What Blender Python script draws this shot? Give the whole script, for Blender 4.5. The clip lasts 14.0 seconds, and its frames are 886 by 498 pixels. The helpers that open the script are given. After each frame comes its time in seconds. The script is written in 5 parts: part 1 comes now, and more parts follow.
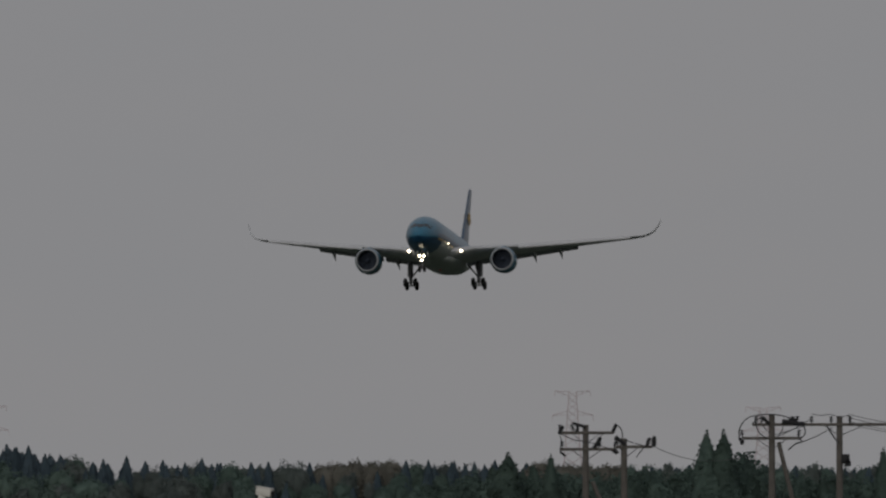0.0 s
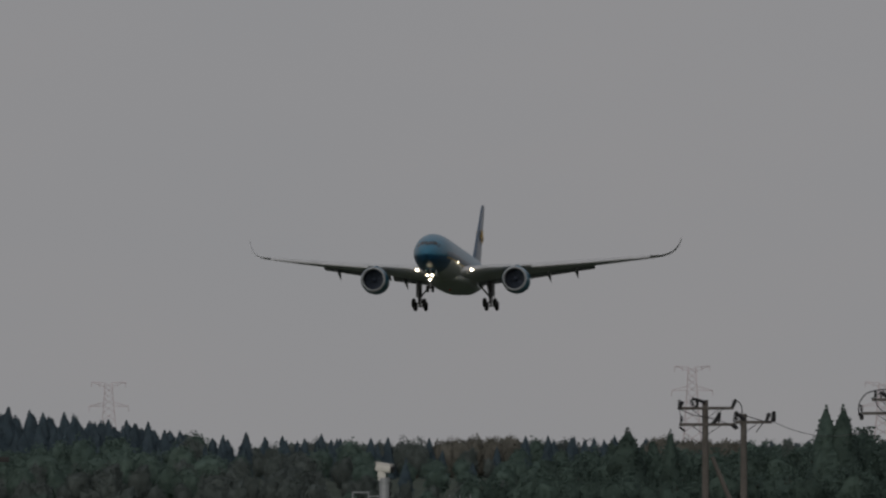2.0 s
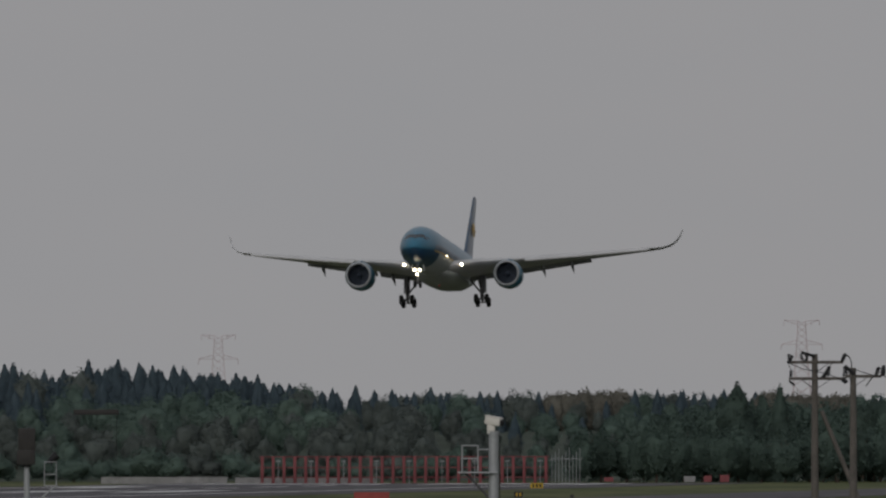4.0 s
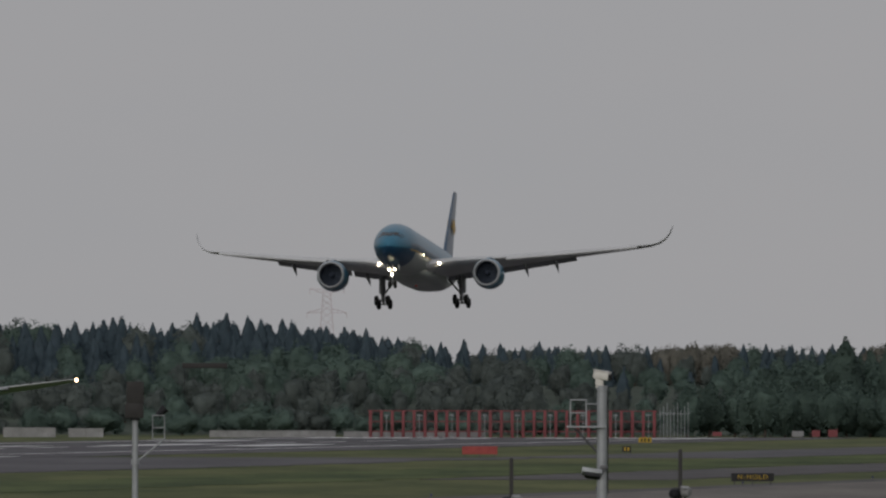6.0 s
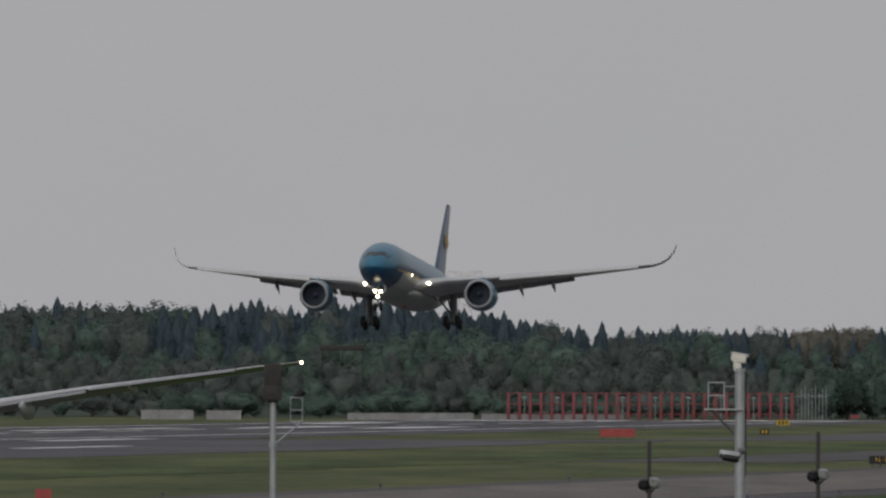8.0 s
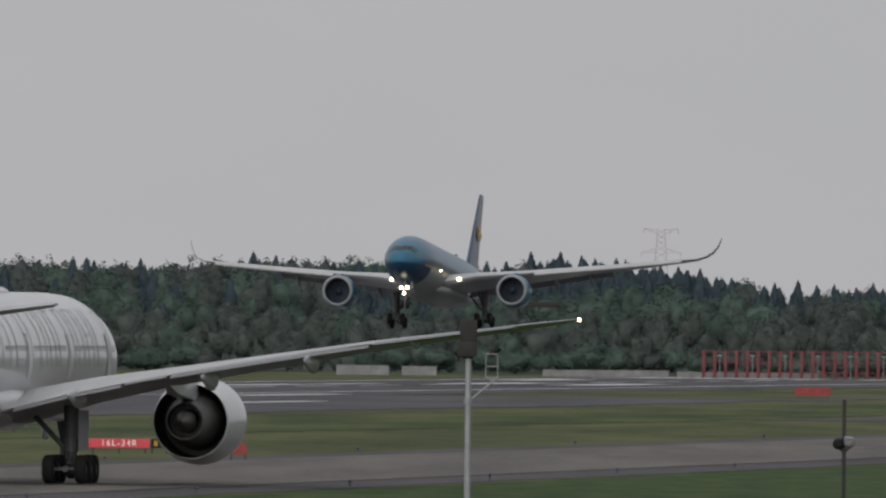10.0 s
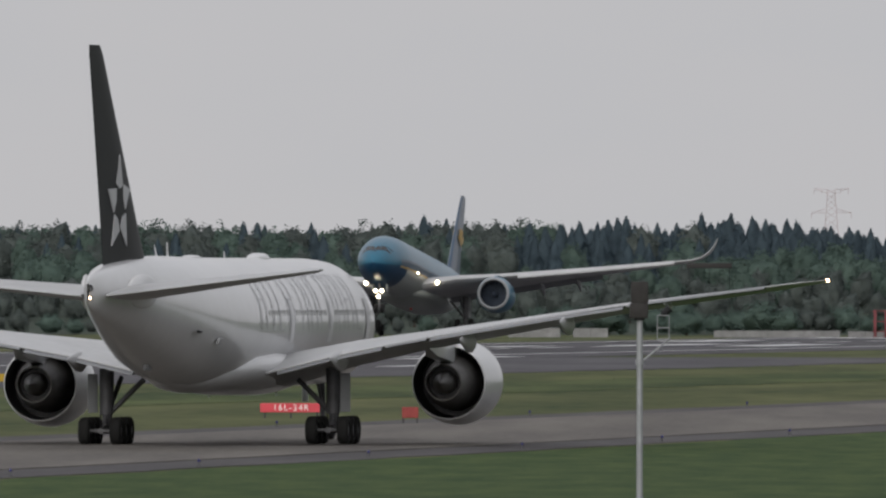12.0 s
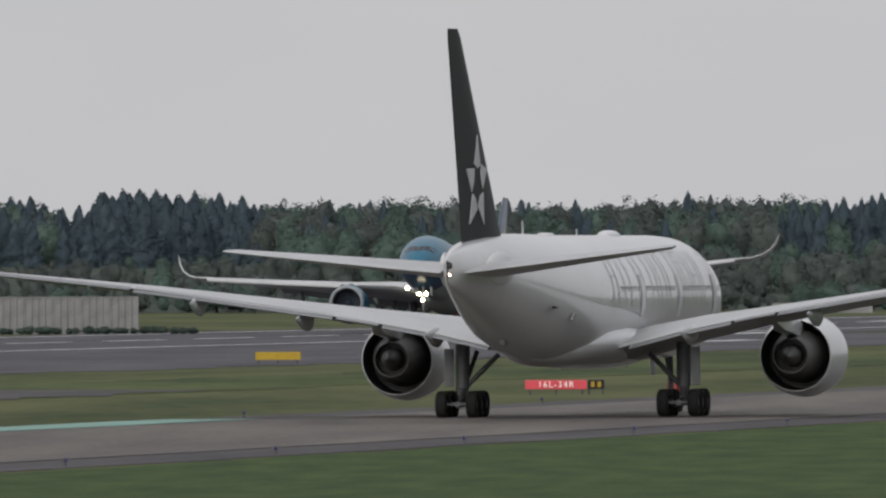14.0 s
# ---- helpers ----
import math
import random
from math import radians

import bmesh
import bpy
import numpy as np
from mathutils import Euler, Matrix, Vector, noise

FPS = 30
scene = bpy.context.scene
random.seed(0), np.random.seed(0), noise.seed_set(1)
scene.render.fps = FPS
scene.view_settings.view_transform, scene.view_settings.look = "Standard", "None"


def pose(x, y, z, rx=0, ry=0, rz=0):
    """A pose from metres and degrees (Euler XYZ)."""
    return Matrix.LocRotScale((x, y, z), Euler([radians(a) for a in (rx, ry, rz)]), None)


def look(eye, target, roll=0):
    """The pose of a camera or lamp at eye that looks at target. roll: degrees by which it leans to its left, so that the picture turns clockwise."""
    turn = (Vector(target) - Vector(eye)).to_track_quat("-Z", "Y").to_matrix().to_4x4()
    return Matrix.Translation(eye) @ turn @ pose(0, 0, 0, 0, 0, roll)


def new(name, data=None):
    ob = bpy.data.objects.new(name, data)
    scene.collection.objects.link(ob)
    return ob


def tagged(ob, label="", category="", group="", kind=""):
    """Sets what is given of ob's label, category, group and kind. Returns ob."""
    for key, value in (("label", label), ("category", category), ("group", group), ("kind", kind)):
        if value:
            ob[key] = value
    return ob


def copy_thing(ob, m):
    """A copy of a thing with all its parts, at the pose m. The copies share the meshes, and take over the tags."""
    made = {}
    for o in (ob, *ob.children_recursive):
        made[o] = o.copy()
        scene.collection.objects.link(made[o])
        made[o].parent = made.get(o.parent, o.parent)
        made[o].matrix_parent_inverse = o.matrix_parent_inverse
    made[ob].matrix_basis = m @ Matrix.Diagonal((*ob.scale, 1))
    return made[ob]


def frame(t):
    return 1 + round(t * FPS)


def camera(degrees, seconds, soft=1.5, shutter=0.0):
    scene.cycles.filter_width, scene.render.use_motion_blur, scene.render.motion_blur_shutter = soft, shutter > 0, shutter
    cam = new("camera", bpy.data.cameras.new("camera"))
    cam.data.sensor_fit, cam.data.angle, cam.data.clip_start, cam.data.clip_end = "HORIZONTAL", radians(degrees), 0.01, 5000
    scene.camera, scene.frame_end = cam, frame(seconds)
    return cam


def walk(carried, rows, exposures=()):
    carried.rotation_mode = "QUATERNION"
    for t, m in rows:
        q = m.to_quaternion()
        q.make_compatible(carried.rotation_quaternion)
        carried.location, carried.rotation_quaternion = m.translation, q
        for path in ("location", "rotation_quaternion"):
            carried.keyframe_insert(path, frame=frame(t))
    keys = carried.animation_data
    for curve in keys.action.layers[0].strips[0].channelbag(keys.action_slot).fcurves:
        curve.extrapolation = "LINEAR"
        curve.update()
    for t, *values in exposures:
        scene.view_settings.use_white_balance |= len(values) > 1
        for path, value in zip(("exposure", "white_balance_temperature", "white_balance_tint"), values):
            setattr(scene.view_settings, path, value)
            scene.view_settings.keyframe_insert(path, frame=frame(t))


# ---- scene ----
# ---- camera ----
LENS = 36400.0          # focal length in units of a 1568-wide picture
EYE = Vector((0.0, 0.0, 7.8))
cam = camera(2 * math.degrees(math.atan(784 / LENS)), 14.0, soft=2.35)

# seconds, pan, tilt (small angles, in 1 / LENS), roll in degrees
PAN = [
    (0.0, 0.0, 0.0, -0.11), (0.5, -36.8, -1.9, -0.17), (1.0, -84.2, -17.2, -0.20), (1.5, -150.2, -30.8, -0.18),
    (2.0, -211.4, -42.7, -0.19), (2.5, -262.0, -65.5, -0.18), (3.0, -304.7, -83.8, -0.18), (5.5, -544.6, -188.9, 0.09),
    (6.0, -598.5, -206.1, 0.06), (6.5, -650.2, -222.7, 0.19), (7.0, -700.6, -226.1, 0.19), (7.5, -766.2, -231.2, 0.12),
    (8.0, -842.7, -237.5, 0.10), (10.5, -1256.3, -343.8, 0.54), (11.0, -1343.7, -368.3, 0.42), (11.5, -1415.0, -378.9, 0.32),
    (12.0, -1491.2, -383.8, 0.05), (12.5, -1589.4, -383.3, -0.27), (13.0, -1697.6, -394.5, -0.11), (13.5, -1836.2, -414.1, -0.25),
    (14.0, -1959.0, -424.2, -0.24)]
HORIZON = -443.0


def toward(gx, gy, y):
    """The place y metres ahead of the tripod in the direction (gx, gy)."""
    return Vector(((gx + 1000) / LENS * y, y, EYE.z + (gy - HORIZON) / LENS * y))


EXPOSURES = [(0.0, -1.16), (1.5, -1.07), (3.0, -0.95), (5.5, -0.74), (6.5, -0.62), (7.5, -0.54), (8.0, -0.5), (10.5, -0.22), (11.0, -0.15), (12.5, -0.06), (14.0, 0.0)]
walk(cam, [(t, look(EYE, toward(px, py, 1000), roll)) for t, px, py, roll in PAN], EXPOSURES)

# ---- light: an evening overcast ----
world = bpy.data.worlds.new("overcast_sky")
scene.world = world
world.use_nodes = True
wn, wl = world.node_tree.nodes, world.node_tree.links
wn.clear()
sky = wn.new("ShaderNodeTexSky")
sky.sky_type, sky.sun_disc = "NISHITA", False
sky.sun_elevation, sky.sun_rotation = radians(23), radians(196)
sky.air_density, sky.dust_density = 1.0, 4.0
soft_sky = wn.new("ShaderNodeHueSaturation")
soft_sky.inputs["Saturation"].default_value = 0.15
soft_sky.inputs["Value"].default_value = 0.10
coord = wn.new("ShaderNodeTexCoord")
split = wn.new("ShaderNodeSeparateXYZ")
cloud_map = wn.new("ShaderNodeMapping")
cloud_map.inputs["Scale"].default_value = (45, 45, 120)
cloud = wn.new("ShaderNodeTexNoise")
cloud.inputs["Scale"].default_value = 1.0
cloud.inputs["Detail"].default_value = 3.0
cloud_mix = wn.new("ShaderNodeMix")
cloud_mix.data_type = "RGBA"
cloud_mix.inputs[6].default_value = (0.533, 0.540, 0.563, 1)
cloud_mix.inputs[7].default_value = (0.575, 0.562, 0.572, 1)
ramp = wn.new("ShaderNodeValToRGB")
ramp.color_ramp.elements[0].position, ramp.color_ramp.elements[0].color = 0.0, (1, 1, 1, 1)
ramp.color_ramp.elements[1].position, ramp.color_ramp.elements[1].color = 0.9, (1.45, 1.5, 1.6, 1)
veil = wn.new("ShaderNodeMix")
veil.data_type, veil.blend_type = "RGBA", "MULTIPLY"
veil.inputs[0].default_value = 1.0
both = wn.new("ShaderNodeMix")
both.data_type = "RGBA"
both.inputs[0].default_value = 0.96
back = wn.new("ShaderNodeBackground")
wout = wn.new("ShaderNodeOutputWorld")
wl.new(sky.outputs[0], soft_sky.inputs["Color"])
wl.new(coord.outputs["Generated"], cloud_map.inputs[0])
wl.new(cloud_map.outputs[0], cloud.inputs["Vector"])
wl.new(cloud.outputs[0], cloud_mix.inputs[0])
wl.new(coord.outputs["Generated"], split.inputs[0])
wl.new(split.outputs["Z"], ramp.inputs[0])
wl.new(cloud_mix.outputs[2], veil.inputs[6])
wl.new(ramp.outputs[0], veil.inputs[7])
wl.new(soft_sky.outputs[0], both.inputs[6])
wl.new(veil.outputs[2], both.inputs[7])
wl.new(both.outputs[2], back.inputs["Color"])
wl.new(back.outputs[0], wout.inputs[0])

sun_data = bpy.data.lights.new("sun", "SUN")
sun_data.energy, sun_data.angle, sun_data.color = 1.95, radians(45), (1.0, 0.96, 0.9)
sun = new("sun", sun_data)
sun.matrix_world = look((0, 0, 300), (25, 90, 300 - 40))

# ---- materials ----


def material(name, colour, rough=0.6, metal=0.0, scale=1.0, vary=0.25, bump=0.0, second=None, glow=0.0, per_object=0.0, fine=8.0, coat=0.0, spec=0.5, through_light=0.0, stretch=None):
    """A surface with patches at the scale given and a finer grain in it; stretch scales the pattern across, along and up."""
    m = bpy.data.materials.new(name)
    m.use_nodes = True
    n, l = m.node_tree.nodes, m.node_tree.links
    b = n["Principled BSDF"]
    b.inputs["Roughness"].default_value, b.inputs["Metallic"].default_value = rough, metal
    b.inputs["Coat Weight"].default_value = coat
    b.inputs["Specular IOR Level"].default_value = spec
    co = n.new("ShaderNodeTexCoord")
    big, small = n.new("ShaderNodeTexNoise"), n.new("ShaderNodeTexNoise")
    big.inputs["Scale"].default_value, big.inputs["Detail"].default_value = scale, 4
    small.inputs["Scale"].default_value, small.inputs["Detail"].default_value = scale * fine, 3
    place = co.outputs["Object"]
    if stretch:
        mp = n.new("ShaderNodeMapping")
        mp.inputs["Scale"].default_value = stretch
        mp.inputs["Rotation"].default_value = (0, 0, radians(8))
        l.new(place, mp.inputs[0])
        place = mp.outputs[0]
    for k in (big, small):
        l.new(place, k.inputs["Vector"])
    add = n.new("ShaderNodeMath")
    add.operation = "MULTIPLY_ADD"
    add.inputs[1].default_value = 0.4
    l.new(small.outputs[0], add.inputs[0])
    l.new(big.outputs[0], add.inputs[2])
    rp = n.new("ShaderNodeValToRGB")
    lo = [max(0.0, c * (1 - vary)) for c in colour]
    hi = [min(1.0, c * (1 + vary)) for c in (second or colour)]
    rp.color_ramp.elements[0].position, rp.color_ramp.elements[0].color = 0.45, (*lo, 1)
    rp.color_ramp.elements[1].position, rp.color_ramp.elements[1].color = 0.95, (*hi, 1)
    l.new(add.outputs[0], rp.inputs[0])
    last = rp.outputs[0]
    if per_object:
        info, hs, mr = n.new("ShaderNodeObjectInfo"), n.new("ShaderNodeHueSaturation"), n.new("ShaderNodeMapRange")
        mr.inputs["To Min"].default_value, mr.inputs["To Max"].default_value = 1 - per_object, 1 + per_object
        l.new(info.outputs["Random"], mr.inputs["Value"])
        l.new(mr.outputs[0], hs.inputs["Value"])
        l.new(last, hs.inputs["Color"])
        last = hs.outputs[0]
    l.new(last, b.inputs["Base Color"])
    if bump:
        bp = n.new("ShaderNodeBump")
        bp.inputs["Strength"].default_value, bp.inputs["Distance"].default_value = bump, 0.05
        l.new(small.outputs[0], bp.inputs["Height"])
        l.new(bp.outputs[0], b.inputs["Normal"])
    if through_light:
        tr, mx = n.new("ShaderNodeBsdfTranslucent"), n.new("ShaderNodeMixShader")
        mx.inputs[0].default_value = through_light
        l.new(last, tr.inputs["Color"])
        l.new(b.outputs[0], mx.inputs[1])
        l.new(tr.outputs[0], mx.inputs[2])
        l.new(mx.outputs[0], n["Material Output"].inputs["Surface"])
    if glow:
        b.inputs["Emission Color"].default_value = (*colour, 1)
        b.inputs["Emission Strength"].default_value = glow
    return m


M_GRASS = material("grass", (0.034, 0.052, 0.018), 0.95, scale=0.010, vary=0.15, second=(0.094, 0.096, 0.040), bump=0.4, fine=9, spec=0.1, stretch=(7, 1, 1))
M_LAWN = material("near_grass", (0.024, 0.052, 0.013), 0.95, scale=0.06, vary=0.15, second=(0.050, 0.072, 0.022), bump=0.4, fine=7, spec=0.1, stretch=(8, 1, 1))
M_DARKGRASS = material("long_grass", (0.026, 0.046, 0.016), 0.95, scale=0.012, vary=0.25, second=(0.068, 0.082, 0.030), fine=8, spec=0.1, stretch=(7, 1, 1))
M_HILL = material("forest_floor", (0.05, 0.062, 0.048), 0.95, scale=0.05, spec=0.1)
M_ASPHALT = material("asphalt", (0.050, 0.047, 0.054), 0.9, scale=0.012, vary=0.15, second=(0.076, 0.072, 0.076), bump=0.2, fine=12, spec=0.2, stretch=(8, 1, 1))
M_TAXIWAY = material("taxiway_asphalt", (0.086, 0.077, 0.070), 0.9, scale=0.02, vary=0.1, second=(0.129, 0.117, 0.102), bump=0.2, fine=14, spec=0.2, stretch=(9, 0.6, 1))
M_SHOULDER = material("shoulder_asphalt", (0.048, 0.044, 0.046), 0.9, scale=0.02, vary=0.15, second=(0.070, 0.064, 0.064), bump=0.2, fine=12, spec=0.2, stretch=(8, 1, 1))
M_MARK = material("marking_paint", (0.56, 0.56, 0.55), 0.7, scale=0.08, vary=0.2)
M_TURQ = material("turquoise_paint", (0.16, 0.28, 0.23), 0.8, scale=0.03, vary=0.2)
M_CONCRETE = material("concrete", (0.19, 0.19, 0.19), 0.85, scale=0.7, vary=0.25, bump=0.2)
M_POLE = material("weathered_concrete", (0.085, 0.076, 0.068), 0.9, scale=1.2, vary=0.3, bump=0.3)
M_STEEL = material("galvanised_steel", (0.26, 0.27, 0.28), 0.55, 0.3, scale=3, vary=0.15)
M_DARKSTEEL = material("dark_steel", (0.07, 0.07, 0.075), 0.5, 0.5, scale=3, vary=0.2)
M_BLACK = material("black_plastic", (0.015, 0.015, 0.017), 0.6, scale=4, vary=0.2, spec=0.2)
M_BOX = material("brown_cabinet", (0.032, 0.030, 0.029), 0.7, scale=4, vary=0.2, spec=0.2)
M_CREAM = material("cream_housing", (0.50, 0.48, 0.44), 0.5, scale=5, vary=0.1)
M_RED = material("orange_red_paint", (0.25, 0.05, 0.045), 0.6, scale=1.5, vary=0.2, spec=0.2)
M_ARRAYRED = material("faded_array_red", (0.16, 0.048, 0.052), 0.7, scale=0.8, vary=0.3, spec=0.2)
M_SIGNRED = material("sign_red", (0.55, 0.04, 0.06), 0.5, scale=2, vary=0.1)
M_SIGNYEL = material("sign_yellow", (0.36, 0.24, 0.025), 0.6, scale=2, vary=0.1, spec=0.2)
M_SIGNWHITE = material("sign_white", (0.75, 0.75, 0.73), 0.5, scale=2, vary=0.1)
# red and white pylon paint, with the far haze put in as a pale tone
M_PYLON = material("hazed_pylon_paint", (0.47, 0.41, 0.43), 0.8, scale=0.2, vary=0.1, spec=0.1)
M_BARK = material("bark", (0.06, 0.045, 0.035), 0.95, scale=1.5, bump=0.4)
# distance haze is mixed into these leaf colours: bluer and paler than real foliage
M_CONIFER = material("hazed_conifer_leaf", (0.060, 0.086, 0.106), 0.9, scale=0.25, vary=0.12, second=(0.070, 0.096, 0.112), per_object=0.1, spec=0.05, through_light=0.3)
M_BROAD = material("hazed_broad_leaf", (0.086, 0.128, 0.112), 0.9, scale=0.12, vary=0.12, second=(0.104, 0.144, 0.120), per_object=0.12, spec=0.05, through_light=0.3)
M_DUSKY = material("hazed_dusky_leaf", (0.090, 0.108, 0.104), 0.9, scale=0.12, vary=0.12, second=(0.104, 0.120, 0.110), per_object=0.1, spec=0.05, through_light=0.3)
M_SPRING = material("hazed_spring_leaf", (0.125, 0.125, 0.108), 0.9, scale=0.3, vary=0.15, second=(0.150, 0.142, 0.120), per_object=0.1, spec=0.05, through_light=0.3)
M_NEARLEAF = material("hazed_near_leaf", (0.062, 0.090, 0.079), 0.9, scale=0.3, vary=0.18, second=(0.074, 0.105, 0.087), per_object=0.2, spec=0.05, through_light=0.3)
M_WHITE = material("white_aircraft_paint", (0.484, 0.484, 0.484), 0.28, scale=0.15, vary=0.07, coat=0.4)
M_GREYPAINT = material("grey_aircraft_paint", (0.20, 0.205, 0.215), 0.5, scale=0.2, vary=0.12, spec=0.3)
M_WING = material("grey_wing_paint", (0.40, 0.40, 0.40), 0.45, scale=0.3, vary=0.12)
M_FINBLACK = material("black_fin_paint", (0.014, 0.015, 0.016), 0.55, scale=0.3, vary=0.2, spec=0.15)
M_SILVER = material("silver_star_paint", (0.36, 0.36, 0.37), 0.45, scale=0.4, vary=0.15)
M_LETTER = material("grey_letter_paint", (0.34, 0.34, 0.35), 0.5, scale=0.5, vary=0.1)
# one dark tone for the fan ducts, their back walls and the exhaust openings
M_EXHAUST = material("dark_exhaust_metal", (0.035, 0.034, 0.036), 0.55, 0.5, scale=1.5, vary=0.3)
M_NOZZLE = material("nozzle_metal", (0.12, 0.115, 0.11), 0.55, 0.5, scale=1.0, vary=0.3)
M_TYRE = material("tyre_rubber", (0.014, 0.014, 0.014), 0.9, scale=2, vary=0.2, spec=0.2)
M_WINDOW = material("cabin_window_glass", (0.30, 0.305, 0.31), 0.2, scale=1, vary=0.1)
M_FAN = material("fan_titanium", (0.05, 0.062, 0.085), 0.5, 0.5, scale=1.5, vary=0.2)
M_DOORLINE = material("door_paint", (0.54, 0.54, 0.54), 0.45, scale=0.3, vary=0.08)
M_GEAR = material("landing_gear_grey", (0.075, 0.075, 0.08), 0.55, 0.2, scale=2, vary=0.25, spec=0.3)
M_BLUE = material("teal_aircraft_paint", (0.010, 0.098, 0.160), 0.35, scale=0.2, vary=0.1, coat=0.2)
M_NAVY = material("navy_paint_and_nose_shade", (0.006, 0.040, 0.085), 0.35, scale=0.2, vary=0.1, coat=0.2)
M_GOLD = material("gold_paint", (0.42, 0.27, 0.07), 0.45, scale=0.4, vary=0.1)
M_BELLY = material("cream_aircraft_paint", (0.30, 0.32, 0.30), 0.45, scale=0.2, vary=0.1, spec=0.3)
M_GLASSDARK = material("cockpit_glass", (0.01, 0.012, 0.014), 0.12, scale=1, vary=0.1)
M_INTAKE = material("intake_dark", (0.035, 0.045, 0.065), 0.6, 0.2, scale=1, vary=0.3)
M_LAMP = material("landing_lamp_glow", (1.0, 0.86, 0.62), 0.3, glow=18.0, vary=0.0)
M_NAV = material("nav_lamp_glow", (1.0, 0.62, 0.36), 0.3, glow=14.0, vary=0.0)
M_BEACON = material("red_beacon_lens", (0.45, 0.02, 0.02), 0.2, vary=0.05)
M_BLUELENS = material("blue_lens", (0.03, 0.028, 0.10), 0.2, vary=0.05)

# ---- mesh helpers ----


def finish(name, bm, mat, parent=None, label="", smooth=True):
    me = bpy.data.meshes.new(name)
    bm.normal_update()
    bm.to_mesh(me)
    bm.free()
    me.materials.append(mat)
    if smooth:
        me.polygons.foreach_set("use_smooth", [True] * len(me.polygons))
        me.set_sharp_from_angle(angle=radians(38))
    ob = new(name, me)
    if parent is not None:
        ob.parent = parent
    if label:
        tagged(ob, label)
    return ob


def part(name, bm, mat, parent, label="", smooth=True):
    """Links a bmesh as one part under its thing."""
    return finish(name, bm, mat, parent, label, smooth)


def thing(name, m, label, category, group="", kind=""):
    ob = new(name)
    ob.matrix_world = m
    return tagged(ob, label, category, group, kind)


def add_box(bm, c, size, m=None, bevel=0.0):
    mat = Matrix.Translation(c) @ (m or Matrix.Identity(4)) @ Matrix.Diagonal((*size, 1))
    made = bmesh.ops.create_cube(bm, size=1.0, matrix=mat)
    if bevel:
        edges = list({e for v in made["verts"] for e in v.link_edges})
        bmesh.ops.bevel(bm, geom=edges, offset=bevel, segments=2, affect="EDGES", profile=0.5)
    return bm


def add_rod(bm, a, b, r1, r2=None, sides=10):
    a, b = Vector(a), Vector(b)
    d = b - a
    m = Matrix.Translation((a + b) / 2) @ d.to_track_quat("Z", "Y").to_matrix().to_4x4()
    bmesh.ops.create_cone(bm, cap_ends=True, segments=sides, radius1=r1, radius2=r1 if r2 is None else r2, depth=d.length, matrix=m)
    return bm


def add_loft(bm, rings, caps=True, closed=True):
    rows = [[bm.verts.new(p) for p in ring] for ring in rings]
    n = len(rows[0])
    for a, b in zip(rows, rows[1:]):
        for i in range(n if closed else n - 1):
            j = (i + 1) % n
            bm.faces.new((a[i], a[j], b[j], b[i]))
    if caps:
        bm.faces.new(rows[0][::-1])
        bm.faces.new(rows[-1])
    bmesh.ops.recalc_face_normals(bm, faces=bm.faces[:])
    return bm


def add_turned(bm, profile, centre, axis="Y", sides=40):
    """A turned body: profile of (along, radius)."""
    rings = []
    for y, r in profile:
        ring = []
        for k in range(sides):
            a = 2 * math.pi * k / sides
            c, s = math.cos(a) * r, math.sin(a) * r
            ring.append(Vector(centre) + (Vector((c, y, s)) if axis == "Y" else Vector((y, c, s)) if axis == "X" else Vector((c, s, y))))
        rings.append(ring)
    return add_loft(bm, rings, caps=False)


def box(c, size, m=None, bevel=0.0):
    return add_box(bmesh.new(), c, size, m, bevel)


def rod(a, b, r1, r2=None, sides=10):
    return add_rod(bmesh.new(), a, b, r1, r2, sides)


def turned(profile, centre, axis="Y", sides=40):
    return add_turned(bmesh.new(), profile, centre, axis, sides)


def hull(stations, sides=48, lo=0.0, hi=2 * math.pi):
    """Rings of (y, half width, half height, height of centre)."""
    full = hi - lo > 6.2
    rings = []
    for y, rx, rz, zc in stations:
        ring = []
        for k in range(sides if full else sides + 1):
            a = lo + (hi - lo) * k / sides
            ring.append(Vector((rx * math.cos(a), y, zc + rz * math.sin(a))))
        rings.append(ring)
    return add_loft(bmesh.new(), rings, caps=False, closed=full)


FOIL = [(0.0, 0.0), (0.02, 0.32), (0.08, 0.72), (0.22, 1.0), (0.45, 0.92), (0.7, 0.55), (0.88, 0.22), (1.0, 0.03),
        (1.0, -0.03), (0.85, -0.18), (0.65, -0.45), (0.4, -0.62), (0.2, -0.62), (0.06, -0.42), (0.015, -0.2)]


def surface(sections, side=1, upright=False):
    """A wing or fin: sections of (out, leading edge y, z, chord, thickness ratio, twist in degrees)."""
    rings = []
    for out, le, z, chord, thick, twist in sections:
        ring = []
        tw = radians(twist)
        for cx, ct in FOIL:
            dy, dz = -cx * chord, ct * thick * chord / 1.65
            dy, dz = dy * math.cos(tw) - dz * math.sin(tw), dy * math.sin(tw) + dz * math.cos(tw)
            ring.append(Vector((dz * side, le + dy, out)) if upright else Vector((side * out, le + dy, z + dz)))
        rings.append(ring)
    return add_loft(bmesh.new(), rings, caps=True)


